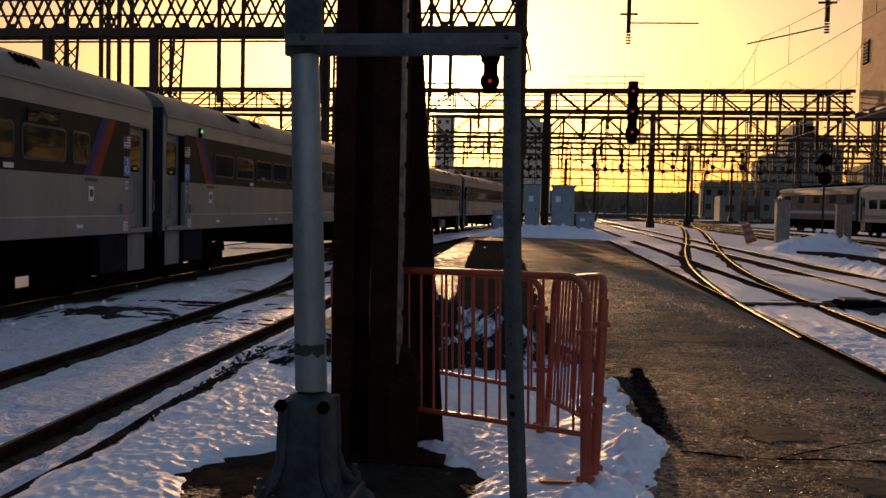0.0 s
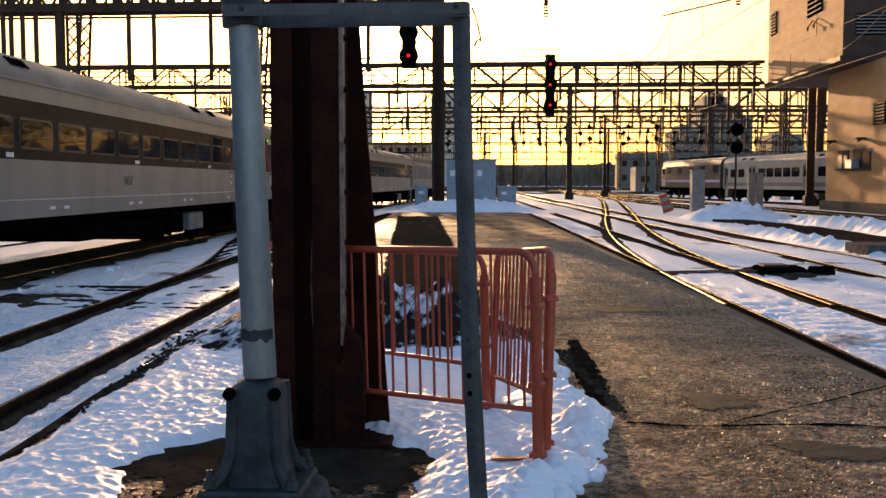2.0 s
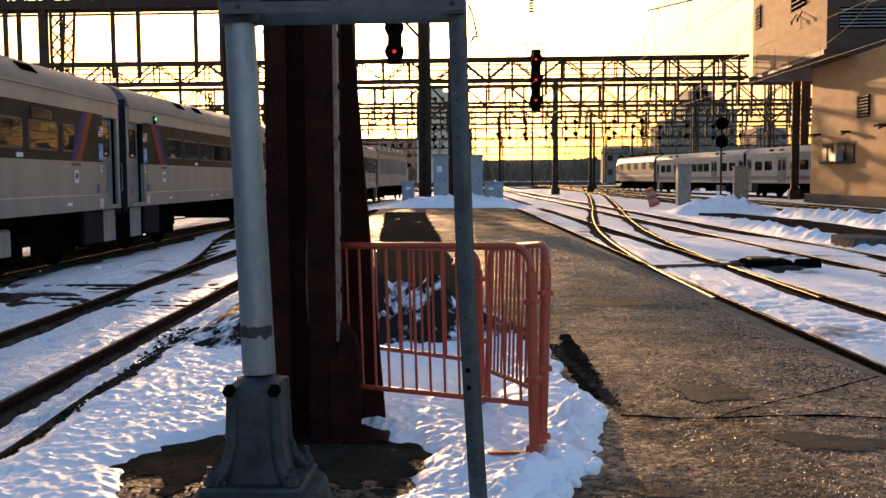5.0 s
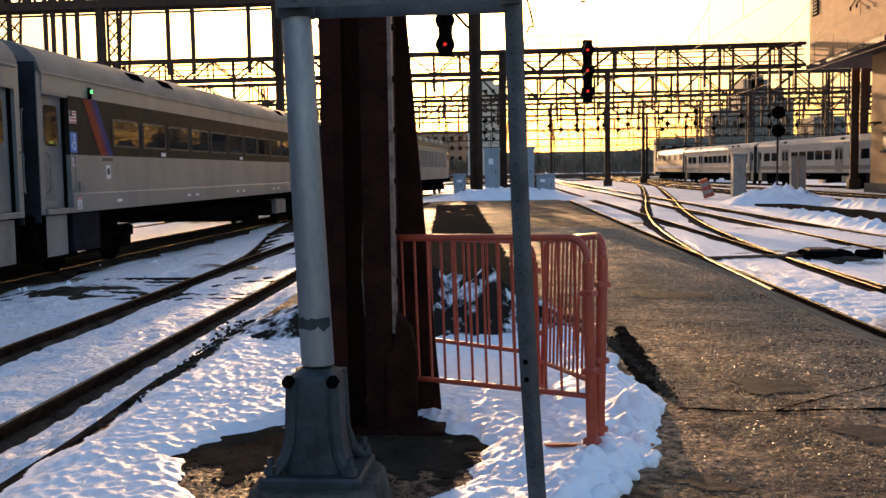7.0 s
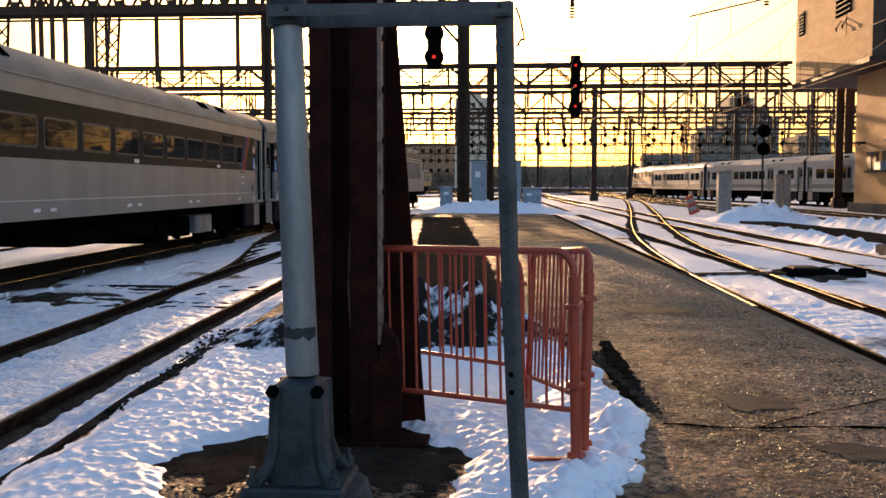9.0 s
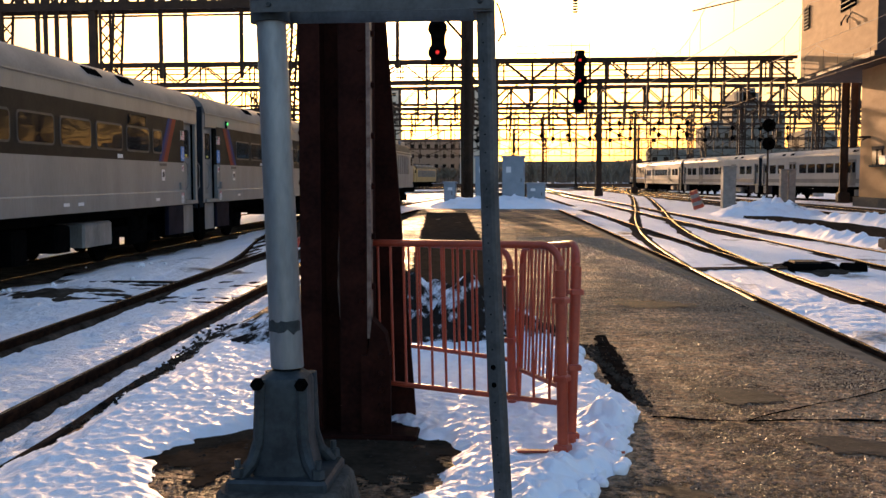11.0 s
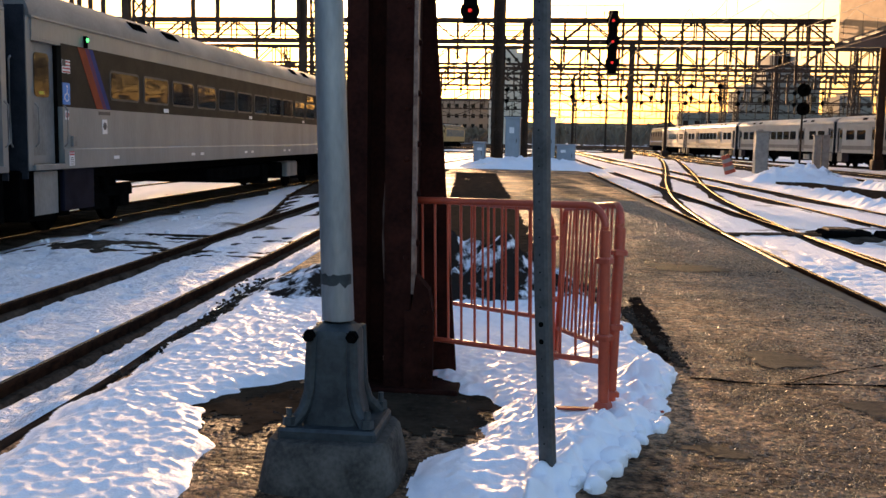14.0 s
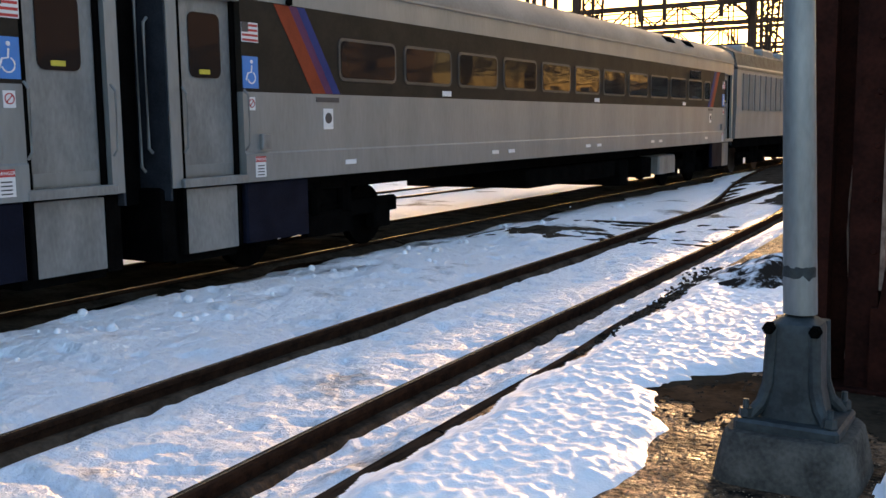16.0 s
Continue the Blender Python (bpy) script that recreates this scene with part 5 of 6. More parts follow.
    for k in range(windows):
        x = h - 3.05 - 1.58 * k
        w = 1.28 if k < windows - 1 else 0.55
        for s in (-1, 1):
            fr = part("window", rounded_panel(x - w - 0.04, x + 0.04, 2.34, 2.89, s * 1.575, s, 0.012, 0.1), FRAME, c)
            part("pane", rounded_panel(x - w, x, 2.38, 2.85, s * 1.587, s, 0.006, 0.08), GLASS, fr)
            if k == windows - 2 and band:
                part("display", Geo().chamfer(x - w * 0.85, x - 0.1, s * 1.582 - 0.012, s * 1.582 + 0.012, 2.92, 3.13, 0.03), GLASS, c)
            if k % 4 == 1 and band:
                part("seat_plate", Geo().box(x - w - 0.02, x - w + 0.25, s * 1.587 - 0.004, s * 1.587 + 0.004, 2.19, 2.27), WHITE, c)
    if number:
        number_text(number, 0.3, DARK_PRINT, c, pose(0.4, 1.584, 1.7, 90, 0, 180))
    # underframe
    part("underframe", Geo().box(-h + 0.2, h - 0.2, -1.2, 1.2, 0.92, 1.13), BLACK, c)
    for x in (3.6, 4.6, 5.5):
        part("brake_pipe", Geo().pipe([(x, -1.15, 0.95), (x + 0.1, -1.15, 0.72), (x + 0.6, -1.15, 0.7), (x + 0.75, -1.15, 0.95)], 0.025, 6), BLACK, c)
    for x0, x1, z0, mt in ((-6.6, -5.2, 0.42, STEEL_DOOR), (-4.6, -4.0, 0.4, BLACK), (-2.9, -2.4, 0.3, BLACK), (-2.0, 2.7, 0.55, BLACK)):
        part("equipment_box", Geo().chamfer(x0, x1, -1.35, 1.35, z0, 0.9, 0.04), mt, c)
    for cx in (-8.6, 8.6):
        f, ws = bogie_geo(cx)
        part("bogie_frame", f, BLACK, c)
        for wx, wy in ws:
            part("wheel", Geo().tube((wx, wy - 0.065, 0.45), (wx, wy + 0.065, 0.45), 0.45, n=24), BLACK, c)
    return c


def build_loco(name, label, mat_body, cab_end=1, group=""):
    """A boxy diesel locomotive along x, rail level at z = 0."""
    c = thing(name, label, "locomotive", group=group)
    h = 9.9
    side = [(1.45, 1.2), (1.48, 2.2), (1.48, 3.5), (1.3, 3.95), (0.9, 4.15), (0, 4.2)]
    g = Geo()
    shell(g, -h + 2.4, h - 0.3, side)
    part("body", g, mat_body, c)
    nose = [(1.35, 1.2), (1.4, 2.4), (1.35, 3.2), (1.1, 3.85), (0.7, 4.0), (0, 4.05)]
    g = Geo()
    shell(g, -h + 0.7, -h + 2.4, nose)
    part("cab", g, mat_body, c)
    g = Geo()
    shell(g, -h, -h + 0.7, [(1.2, 1.1), (1.25, 2.2), (1.1, 2.5), (0.8, 2.6), (0, 2.65)])
    part("nose", g, mat_body, c)
    if mat_body is LOCO_GREY:
        part("cab_band", Geo().box(-h + 0.9, -h + 2.38, -1.43, 1.43, 1.3, 2.2), WHITE_CAR, c, "pale cab band")
        rf = Geo()
        shell(rf, -h + 0.75, h - 0.3, [(1.3, 3.86), (1.1, 4.06), (0.8, 4.2), (0, 4.25)])
        part("roof_hood", rf, WHITE_CAR, c, "pale roof hood")
        part("side_stripe", Geo().box(-h + 2.5, h - 0.4, -1.5, 1.5, 1.75, 2.0), SIGN_BLUE, c)
    else:
        rf = Geo()
        shell(rf, -h + 2.4, h - 0.3, [(1.5, 3.4), (1.36, 3.94), (0.9, 4.18), (0, 4.23)])
        part("roof_hood", rf, GALV_DARK, c, "dark louvred roof hood")
        for k in range(6):
            part("roof_panel", Geo().chamfer(-h + 3 + 2.7 * k, -h + 4.6 + 2.7 * k, -1.2, 1.2, 3.9, 4.28, 0.06), STEEL, c)
    for s in (-1, 1):
        part("windscreen", Geo().chamfer(-h + 0.66, -h + 0.72, s * 0.55 - 0.42, s * 0.55 + 0.42, 2.85, 3.5, 0.03), GLASS, c)
        part("cab_window", Geo().chamfer(-h + 1.2, -h + 2.0, s * 1.4 - 0.02, s * 1.4 + 0.02, 2.7, 3.3, 0.03), GLASS, c)
        for k in range(22):
            x = -h + 3.2 + k * 0.72
            if mat_body is LOCO_GREY:
                if k % 5 < 2:
                    part("louvre", Geo().chamfer(x, x + 0.62, s * 1.49 - 0.025, s * 1.49 + 0.025, 2.7, 3.4, 0.02), LOCO_DARK, c)
            else:
                part("louvre", Geo().chamfer(x, x + 0.52, s * 1.49 - 0.025, s * 1.49 + 0.025, 2.1, 3.3, 0.02), STEEL_ROOF, c)
    for k in range(4):
        part("roof_fan", Geo().tube((-h + 5 + k * 3.6, 0, 4.15), (-h + 5 + k * 3.6, 0, 4.45), 0.75, 0.7, 16), BLACK, c)
    part("frame", Geo().box(-h + 0.2, h - 0.2, -1.4, 1.4, 0.9, 1.2), BLACK, c)
    part("fuel_tank", Geo().chamfer(-2.6, 2.6, -1.3, 1.3, 0.35, 0.95, 0.1), BLACK, c)
    for cx in (-6.2, 6.2):
        f, ws = bogie_geo(cx, 0.5, 2.9)
        part("bogie_frame", f, BLACK, c)
        for wx, wy in ws:
            part("wheel", Geo().tube((wx, wy - 0.065, 0.5), (wx, wy + 0.065, 0.5), 0.5, n=20), IRON, c)
    return c


class Route:
    """A track as a curve that is read by the length along it."""

    def __init__(self, pts):
        self.p = spline(pts, 0.5)
        self.s = np.concatenate([[0], np.cumsum([(b - a).length for a, b in zip(self.p, self.p[1:])])])
        self.xyz = np.array([tuple(v) for v in self.p])

    def at(self, s):
        return Vector([float(np.interp(s, self.s, self.xyz[:, k])) for k in range(3)])

    def where_y(self, y):
        return float(np.interp(y, self.xyz[:, 1], self.s))

    def pose_between(self, s, reach):
        """Pose of a vehicle centred at s, its x axis along the track."""
        a, b = self.at(s - reach), self.at(s + reach)
        d = b - a
        return Matrix.Translation((a + b) / 2) @ Matrix.Rotation(math.atan2(d.y, d.x), 4, "Z")


PITCH = 24.4
left_route, right_route = Route(LEFT_TRAIN), Route(RIGHT_TRAIN)
COACH = "stainless coach with dark window band and diagonal coloured stripes"
LEFT_SET = []
for k, num in ((-2, ""), (-1, "5352"), (0, "5322"), (1, "5437"), (2, ""), (3, "")):
    LEFT_SET.append((build_coach("passenger_coach", COACH, num), "coach", k))
LEFT_SET.append((build_loco("locomotive", "silver diesel locomotive with ribbed sides at the train's rear", STEEL), "loco", 4))
RIGHT_SET = [(build_loco("locomotive", "blue-grey diesel locomotive with a pale cab band heading a commuter train", LOCO_GREY), "loco", 0)]
for k in range(1, 5):
    RIGHT_SET.append((build_coach("commuter_coach", "cream white commuter coach glinting in low sun", "", WHITE_CAR, False, 11, "coaches of the far train", False), "coach", k))

# its yellow is the glow of grazing sun, put into the body colour
standing_loco = build_loco("locomotive", "locomotive with a dark nose on a far siding, yellow sunlight put into its colour", SUNLIT_LOCO)
standing_loco.matrix_basis = pose(-20.6, 180, RAIL_Z, 0, 0, 84)
SIDING = [(-22.6, 120, RAIL_Z), (-21.6, 160, RAIL_Z), (-19.6, 190, RAIL_Z), (-16, 230, RAIL_Z)]
build_track(SIDING, False)

# metres gone since the start
LEFT_GONE = [(0, -0.3), (1, 4.25), (2, 8.6), (3.5, 14.65), (6, 24.0), (7, 27.7), (9, 34.8), (10.5, 40.3), (12.5, 47.7), (14, 53.3), (15.2, 57.8), (16, 60.7)]
RIGHT_GONE = [(0, 0), (3.5, 18.2), (7, 36.8), (9, 47.0), (12.5, 65.4), (14.5, 75.8), (16, 83.4)]


def gone(table, t):
    ts, ss = zip(*table)
    return float(np.interp(t, ts, ss))


def smooth_gone(table, t):
    return sum(gone(table, min(16, max(0, t + d))) for d in (-0.8, -0.4, 0, 0.4, 0.8)) / 5 if 0.8 < t < 15.2 else gone(table, t)


def motions():
    times = [0.5 * k for k in range(33)]
    s0 = left_route.where_y(18.44)
    for ob, what, k in LEFT_SET:
        rows = []
        for t in times:
            s = s0 - smooth_gone(LEFT_GONE, t) + PITCH * (k - 0.5)
            if what == "loco":
                s = s0 - smooth_gone(LEFT_GONE, t) + PITCH * 3 + 0.3 + 9.9
                rows.append((t, left_route.pose_between(s, 6.2) @ Matrix.Rotation(math.pi, 4, "Z")))
            else:
                rows.append((t, left_route.pose_between(s, 8.6) @ Matrix.Rotation(math.pi, 4, "Z")))
        walk(ob, rows)
    f0 = right_route.where_y(105.6)
    for ob, what, k in RIGHT_SET:
        rows = []
        for t in times:
            s = f0 + smooth_gone(RIGHT_GONE, t)
            s -= 9.9 if what == "loco" else 20.1 + PITCH * (k - 0.5)
            flip = Matrix.Rotation(math.pi, 4, "Z")
            rows.append((t, right_route.pose_between(s, 6.2 if what == "loco" else 8.6) @ (flip if what == "loco" else Matrix.Identity(4))))
        walk(ob, rows)


# ---- catenary gantries, signals, masts ----
def build_gantry(y, x0, x1, bottom, top, columns, hangers=(), panel=2.6, depth=1.1, label="", foot=-0.4, mat=None, heavy=0.14, solid=0.0, drop=1.0, mids=(), crossed=False):
    """Lattice portal over the tracks at distance y."""
    mat = mat or IRON
    g = thing("catenary_gantry", label or "dark lattice steel catenary gantry spanning the tracks", "gantry", group="catenary gantries")
    n = max(2, round((x1 - x0) / panel))
    xs = [x0 + (x1 - x0) * k / n for k in range(n + 1)]
    for z in (bottom, top):
        for yy in (y, y + depth):
            part("chord", Geo().bar((x0, yy, z), (x1, yy, z), heavy * 1.3, heavy * 1.6), mat, g)
    for z in mids:
        part("rail_tube", Geo().bar((x0, y + 0.5 * depth, z), (x1, y + 0.5 * depth, z), heavy * 0.6), mat, g)
    lat = Geo()
    for yy in (y, y + depth):
        for k in range(n):
            a, b = (bottom, top) if k % 2 else (top, bottom)
            lat.bar((xs[k], yy, a), (xs[k + 1], yy, b), heavy * 0.75)
            if crossed:
                lat.bar((xs[k], yy, b), (xs[k + 1], yy, a), heavy * 0.75)
                lat.box(xs[k] - 0.22, xs[k] + 0.22, yy - 0.12, yy - 0.1, bottom + 0.1, bottom + 0.5)
            elif k % 2 == 0:
                lat.bar((xs[k], yy, bottom), (xs[k], yy, top), heavy * 0.7)
    for k in range(n):
        lat.bar((xs[k], y, top), (xs[k + 1], y + depth, top), heavy * 0.5)
        lat.bar((xs[k], y, bottom), (xs[k], y + depth, bottom), heavy * 0.6)
    tagged(part("lattice", lat, mat, g), kind="stuff")
    for cx in columns:
        col = Geo()
        w = solid or 0.32
        if solid:
            # closed riveted column
            col.box(cx - w, cx + w, y + 0.1, y + 0.16, foot, top)
            col.box(cx - w, cx + w, y + depth - 0.16, y + depth - 0.1, foot, top)
        for sx in (-w, w):
            for yy in (y, y + depth):
                col.bar((cx + sx, yy, foot), (cx + sx, yy, top), 0.15)
        k, z = 0, foot
        while z < top - 0.6:
            for yy in (y, y + depth):
                col.bar((cx - w, yy, z), (cx + w, yy, z + 0.75), 0.07)
                col.bar((cx + w, yy, z), (cx - w, yy, z + 0.75), 0.07)
            z += 0.75
        part("column", col, mat, g)
        part("knee_brace", Geo().bar((cx, y, bottom - 2.2), (min(cx + 2.0, x1), y, bottom), 0.14).bar((cx, y, bottom - 2.2), (cx - 2.0, y, bottom), 0.14), mat, g)
        part("column_base", Geo().chamfer(cx - 0.55, cx + 0.55, y - 0.3, y + depth + 0.3, foot - 0.3, foot + 0.45, 0.05), CONCRETE, g)
    for hx, low in hangers:
        hg = part("hanger", Geo().bar((hx, y + 0.2, top), (hx, y + 0.2, low), heavy * 0.75 * drop).bar((hx - 0.35, y + 0.2, low + 0.7), (hx + 0.35, y + 0.2, low + 0.7), 0.08), mat, g)
        ins = Geo()
        for k in range(5):
            ins.tube((hx, y + 0.2, low - k * 0.11), (hx, y + 0.2, low - k * 0.11 - 0.05), 0.13, 0.08, 8)
        part("insulator", ins, IRON_BROWN, hg)
    return g


def build_signal(x, y, z0, z1, heads=3, lit=True, facing=-1, label="three-headed railway signal showing red lights", mast_to=None, lamps=9):
    s = thing("railway_signal", label, "railway signal", group="signals")
    part("mast", Geo().tube((x, y + 0.25, z0 if mast_to is None else mast_to), (x, y + 0.25, z1), 0.08, n=10), IRON, s)
    step = (z1 - z0) / heads
    for k in range(heads):
        z = z0 + step * (k + 0.5)
        r = min(0.52, step * 0.46) if lit or mast_to is not None else 0.32
        h = part("head", Geo().tube((x, y + 0.1, z), (x, y, z), r, n=24).chamfer(x - r * 0.55, x + r * 0.55, y + 0.05, y + 0.4, z - r * 0.8, z + r * 0.8, 0.04), BLACK, s)
        part("hood", Geo().tube((x, y, z + 0.06), (x, y - 0.4, z + 0.02), 0.19, 0.17, 14, cap=False), BLACK, h)
        part("lens", Geo().disc((x, y - 0.012, z), 0.105, (0, -1, 0), 0.01, 14), RED_LAMP if lit and k < lamps else BLACK, h)
        if lit:
            part("back_box", Geo().chamfer(x - r * 0.72, x + r * 0.72, y + 0.12, y + 0.5, z - step * 0.5, z + step * 0.5, 0.06), BLACK, h)
            part("ladder_bracket", Geo().bar((x - 0.5, y + 0.3, z), (x + 0.3, y + 0.3, z), 0.06), IRON, h)
    return s


def build_mast(x, y, z1, z0=-0.4, w=0.3, label="slender dark steel catenary mast", arm=2.5):
    m = thing("catenary_mast", label, "mast", group="catenary masts")
    g = Geo()
    for s in (-1, 1):
        g.bar((x + s * w / 2, y, z0), (x + s * w / 2, y, z1), 0.09, 0.2)
    g.box(x - w / 2, x + w / 2, y - 0.03, y + 0.03, z0, z1)
    part("post", g, IRON, m)
    lat = Geo()
    z = z0
    while z < z1 - 0.6:
        lat.bar((x - w / 2, y, z), (x + w / 2, y, z + 0.6), 0.05)
        z += 0.6
    tagged(part("lacing", lat, IRON, m), kind="stuff")
    part("foot", Geo().chamfer(x - 0.45, x + 0.45, y - 0.4, y + 0.4, z0 - 0.1, z0 + 0.8, 0.1), IRON, m)
    if arm:
        part("arm", Geo().bar((x, y, z1 - 0.1), (x + arm, y, z1 - 0.1), 0.1).bar((x, y, z1 - 1.4), (x + arm * 0.7, y, z1 - 0.1), 0.07), IRON, m)
        ins = Geo()
        for k in range(5):
            ins.tube((x + arm * 0.9, y, z1 - 0.2 - k * 0.12), (x + arm * 0.9, y, z1 - 0.26 - k * 0.12), 0.14, 0.08, 8)
        part("insulator", ins, IRON_BROWN, m)
    return m


# near-left gantry ends at a column on the walkway
near_gantry = build_gantry(52.6, -46, -3.0, 10.9, 13.9, (-3.35,), [(-29.4, 7.0), (-27.3, 7.0), (-26.85, 7.0), (-26.2, 7.0), (-25.45, 7.0), (-20.25, 7.0), (-18.85, 7.0), (-15.7, 7.0), (-14.3, 7.0), (-8.2, 7.4), (-7.1, 7.4)],
                           1.5, 1.4, "tall lattice steel signal gantry ending at a column on the walkway", foot=-0.1, heavy=0.16, solid=0.22, drop=1.6, mids=(11.0, 12.0, 12.9), crossed=True)
part("girder", Geo().box(-46, -3, 52.5, 52.62, 10.72, 11.16).box(-46, -3, 53.9, 54.02, 10.72, 11.16), IRON, near_gantry, "deep riveted bottom girder")
part("cable_tray", Geo().bar((-46, 52.9, 10.42), (-3, 52.9, 10.42), 0.1), IRON, near_gantry)


def build_laced_column(x, y, top, parent):
    """A solid post with a laced, tapering strut beside it."""
    col = Geo().box(x - 0.2, x + 0.2, y, y + 0.4, -0.4, top)
    part("post", col, IRON, parent)
    g = Geo()
    for d in (0.0, 1.3):
        g.bar((x + 0.5, y + d, -0.4), (x + 0.5, y + d, top), 0.12)
        g.bar((x + 0.62, y + d, -0.4), (x + 1.3, y + d, top), 0.12)
        z = 0.0
        while z < top - 0.9:
            w0, w1 = 0.62 + 0.68 * z / top, 0.62 + 0.68 * (z + 0.8) / top
            g.bar((x + 0.5, y + d, z), (x + w1, y + d, z + 0.8), 0.07).bar((x + w0, y + d, z), (x + 0.5, y + d, z + 0.8), 0.07)
            z += 0.8
    tagged(part("laced_strut", g, IRON, parent), kind="stuff")


build_laced_column(-24.1, 52.6, 10.9, near_gantry)
build_laced_column(-30.6, 52.6, 10.9, near_gantry)
build_laced_column(-14.15, 53.0, 10.9, near_gantry)
build_gantry(76, -62, 20.0, 8.95, 10.55, (-38, -2.7, ), [(-35, 7.6), (-29, 7.2), (-24, 7.4), (-19.5, 6.6), (-16, 7.4), (-12, 7.2), (-8, 7.6), (2, 7.6), (7.3, 7.3), (10.6, 7.0), (14.7, 7.2), (18.2, 7.2), (4.6, 7.8), (5.8, 7.6), (12.6, 7.5), (16.5, 7.4), (9.0, 6.6), (13.7, 6.4), (17.4, 6.2), (0.2, 7.4), (19.3, 6.8)], 2.0, 1.3, heavy=0.15, solid=0.2, drop=1.7, mids=(9.35, 9.8, 10.2))
def build_catwalk():
    w = thing("gantry_catwalk", "steel maintenance catwalk with a handrail on the gantry", "catwalk")
    part("deck", Geo().box(-2.7, 4.6, 76.2, 77.2, 10.66, 10.72), IRON, w)
    for z in (11.2, 11.75):
        part("handrail", Geo().bar((-1.0, 77.1, z), (4.6, 77.1, z), 0.05), IRON_BROWN, w)
    for k in range(5):
        part("stanchion", Geo().bar((-1.0 + 1.4 * k, 77.1, 10.72), (-1.0 + 1.4 * k, 77.1, 11.75 + (0.25 if k > 2 else 0)), 0.05), IRON_BROWN, w)


build_catwalk()
build_mast(23.9, 77, 9.0, arm=0, w=0.5, label="heavy dark steel portal leg beside the brick tower")
build_mast(25.2, 79, 9.0, arm=0, w=0.5, label="heavy dark steel portal leg beside the brick tower")
build_gantry(105, -70, 46, 9.0, 11.2, (-30, 30), [(x, 7.2 + 0.4 * (k % 2)) for k, x in enumerate(range(-26, 45, 2))], 2.4, 1.3, heavy=0.16, drop=1.9)
build_gantry(128, -75, 56, 9.3, 11.2, (-36, 27), [(x * 1.0, 6.6 + 0.5 * (k % 3)) for k, x in enumerate(range(-30, 54, 3))], 2.2, 1.3, heavy=0.14, drop=1.8)
build_gantry(149, -80, 66, 9.6, 11.4, (-34, -2, 24, 52), [(x, 7.4 + 0.5 * (k % 3)) for k, x in enumerate(range(-30, 62, 3))], 3.0, 1.3, heavy=0.17, drop=2.0)
build_gantry(196, -90, 80, 9.4, 11.3, (-40, 3, 34, 66), [(x, 7.2 + 0.6 * (k % 3)) for k, x in enumerate(range(-36, 76, 3))], 4.0, 1.3, heavy=0.14, drop=1.6)
build_gantry(250, -90, 96, 9.2, 11.2, (-40, -5, 30, 66), [(x, 7.0 + 0.6 * (k % 2)) for k, x in enumerate(range(-36, 90, 4))], 5.0, 1.3, heavy=0.13, drop=1.6)
build_gantry(318, -100, 110, 9.0, 11.2, (-50, 0, 45, 90), [(x, 6.8 + 0.6 * (k % 2)) for k, x in enumerate(range(-36, 100, 7))], 6.0, 1.3, heavy=0.14)
build_mast(7.35, 105, 11.6, arm=-2.2, w=0.5)
build_mast(2.0, 149, 11.4, arm=2.2)
build_mast(13.2, 125, 10.0, arm=2.2)
build_mast(18.0, 165, 10.5, arm=-2.2)
build_mast(-3.0, 180, 10.5, arm=2.2)
build_mast(10.0, 215, 10.5, arm=-2.2)
build_mast(28.0, 190, 10.5, arm=2.2)
build_signal(3.8, 75.4, 6.55, 11.2)
build_signal(-4.85, 52.0, 7.5, 10.0, 2, True, label="two-headed signal with a red light hung from the gantry", lamps=1)
build_signal(19.0, 80, 3.5, 6.4, 2, False, label="dark round two-headed signal on a mast beside the tracks", mast_to=-0.4)
for k, x in enumerate((-8, 3.5, 6, 9, 12, 15, 18.5, 22, 26, 30, 34, 38)):
    build_signal(x, 148.7, 6.4 + 0.4 * (k % 2), 9.7, 2, False, label="small dark signal hung under a gantry")
for k, x in enumerate((1.5, 5.0, 8.5, 11.5, 16.5, 20.0)):
    build_signal(x, 127.5, 6.3, 9.3, 2, False, label="small dark signal hung under a gantry")

# portal over the right-hand tracks, mostly above the view
right_portal = build_gantry(40, 1.4, 40, 11.2, 13.0, (39,), [(1.85, 8.6), (9.5, 9.0), (16, 9.0)], 2.6, 1.2, heavy=0.22)
part("steady_arm", Geo().bar((1.85, 40.2, 8.95), (4.6, 40.2, 8.92), 0.05).bar((6.5, 40.2, 8.1), (9.4, 40.2, 8.75), 0.05), IRON, right_portal)
# ---- wires over the tracks ----
def build_wires(pts, name_label, near=False):
    r = Route(pts)
    w = thing("overhead_wire", name_label, "overhead wire", group="overhead wires")
    spans = ([-14, 40, 52.6] if near else [52.6]) + [76, 105, 149, 196, 250]
    for a, b in zip(spans, spans[1:]):
        sa, sb = r.where_y(a), r.where_y(b)
        up, lo = [], []
        for k in range(13):
            p = r.at(sa + (sb - sa) * k / 12)
            sag = 1.1 * (1 - (2 * k / 12 - 1) ** 2)
            up.append((p.x, p.y, 8.3 - sag))
            lo.append((p.x, p.y, 6.6))
        part("catenary_wire", Geo().pipe(up, 0.011, 5), WIRE, w)
        part("contact_wire", Geo().pipe(lo, 0.011, 5), WIRE, w)
        dr = Geo()
        for k in range(1, 12, 2):
            dr.tube(up[k], lo[k], 0.008, n=4)
        tagged(part("dropper", dr, IRON, w), kind="stuff")


for pts in (RIGHT_MAIN, RIGHT_SECOND, THIRD_WIRE, RIGHT_FOURTH, LEFT_NEAR, LEFT_TRAIN):
    build_wires(pts, "thin dark overhead contact wires with droppers", pts in (RIGHT_SECOND, THIRD_WIRE, RIGHT_FOURTH))

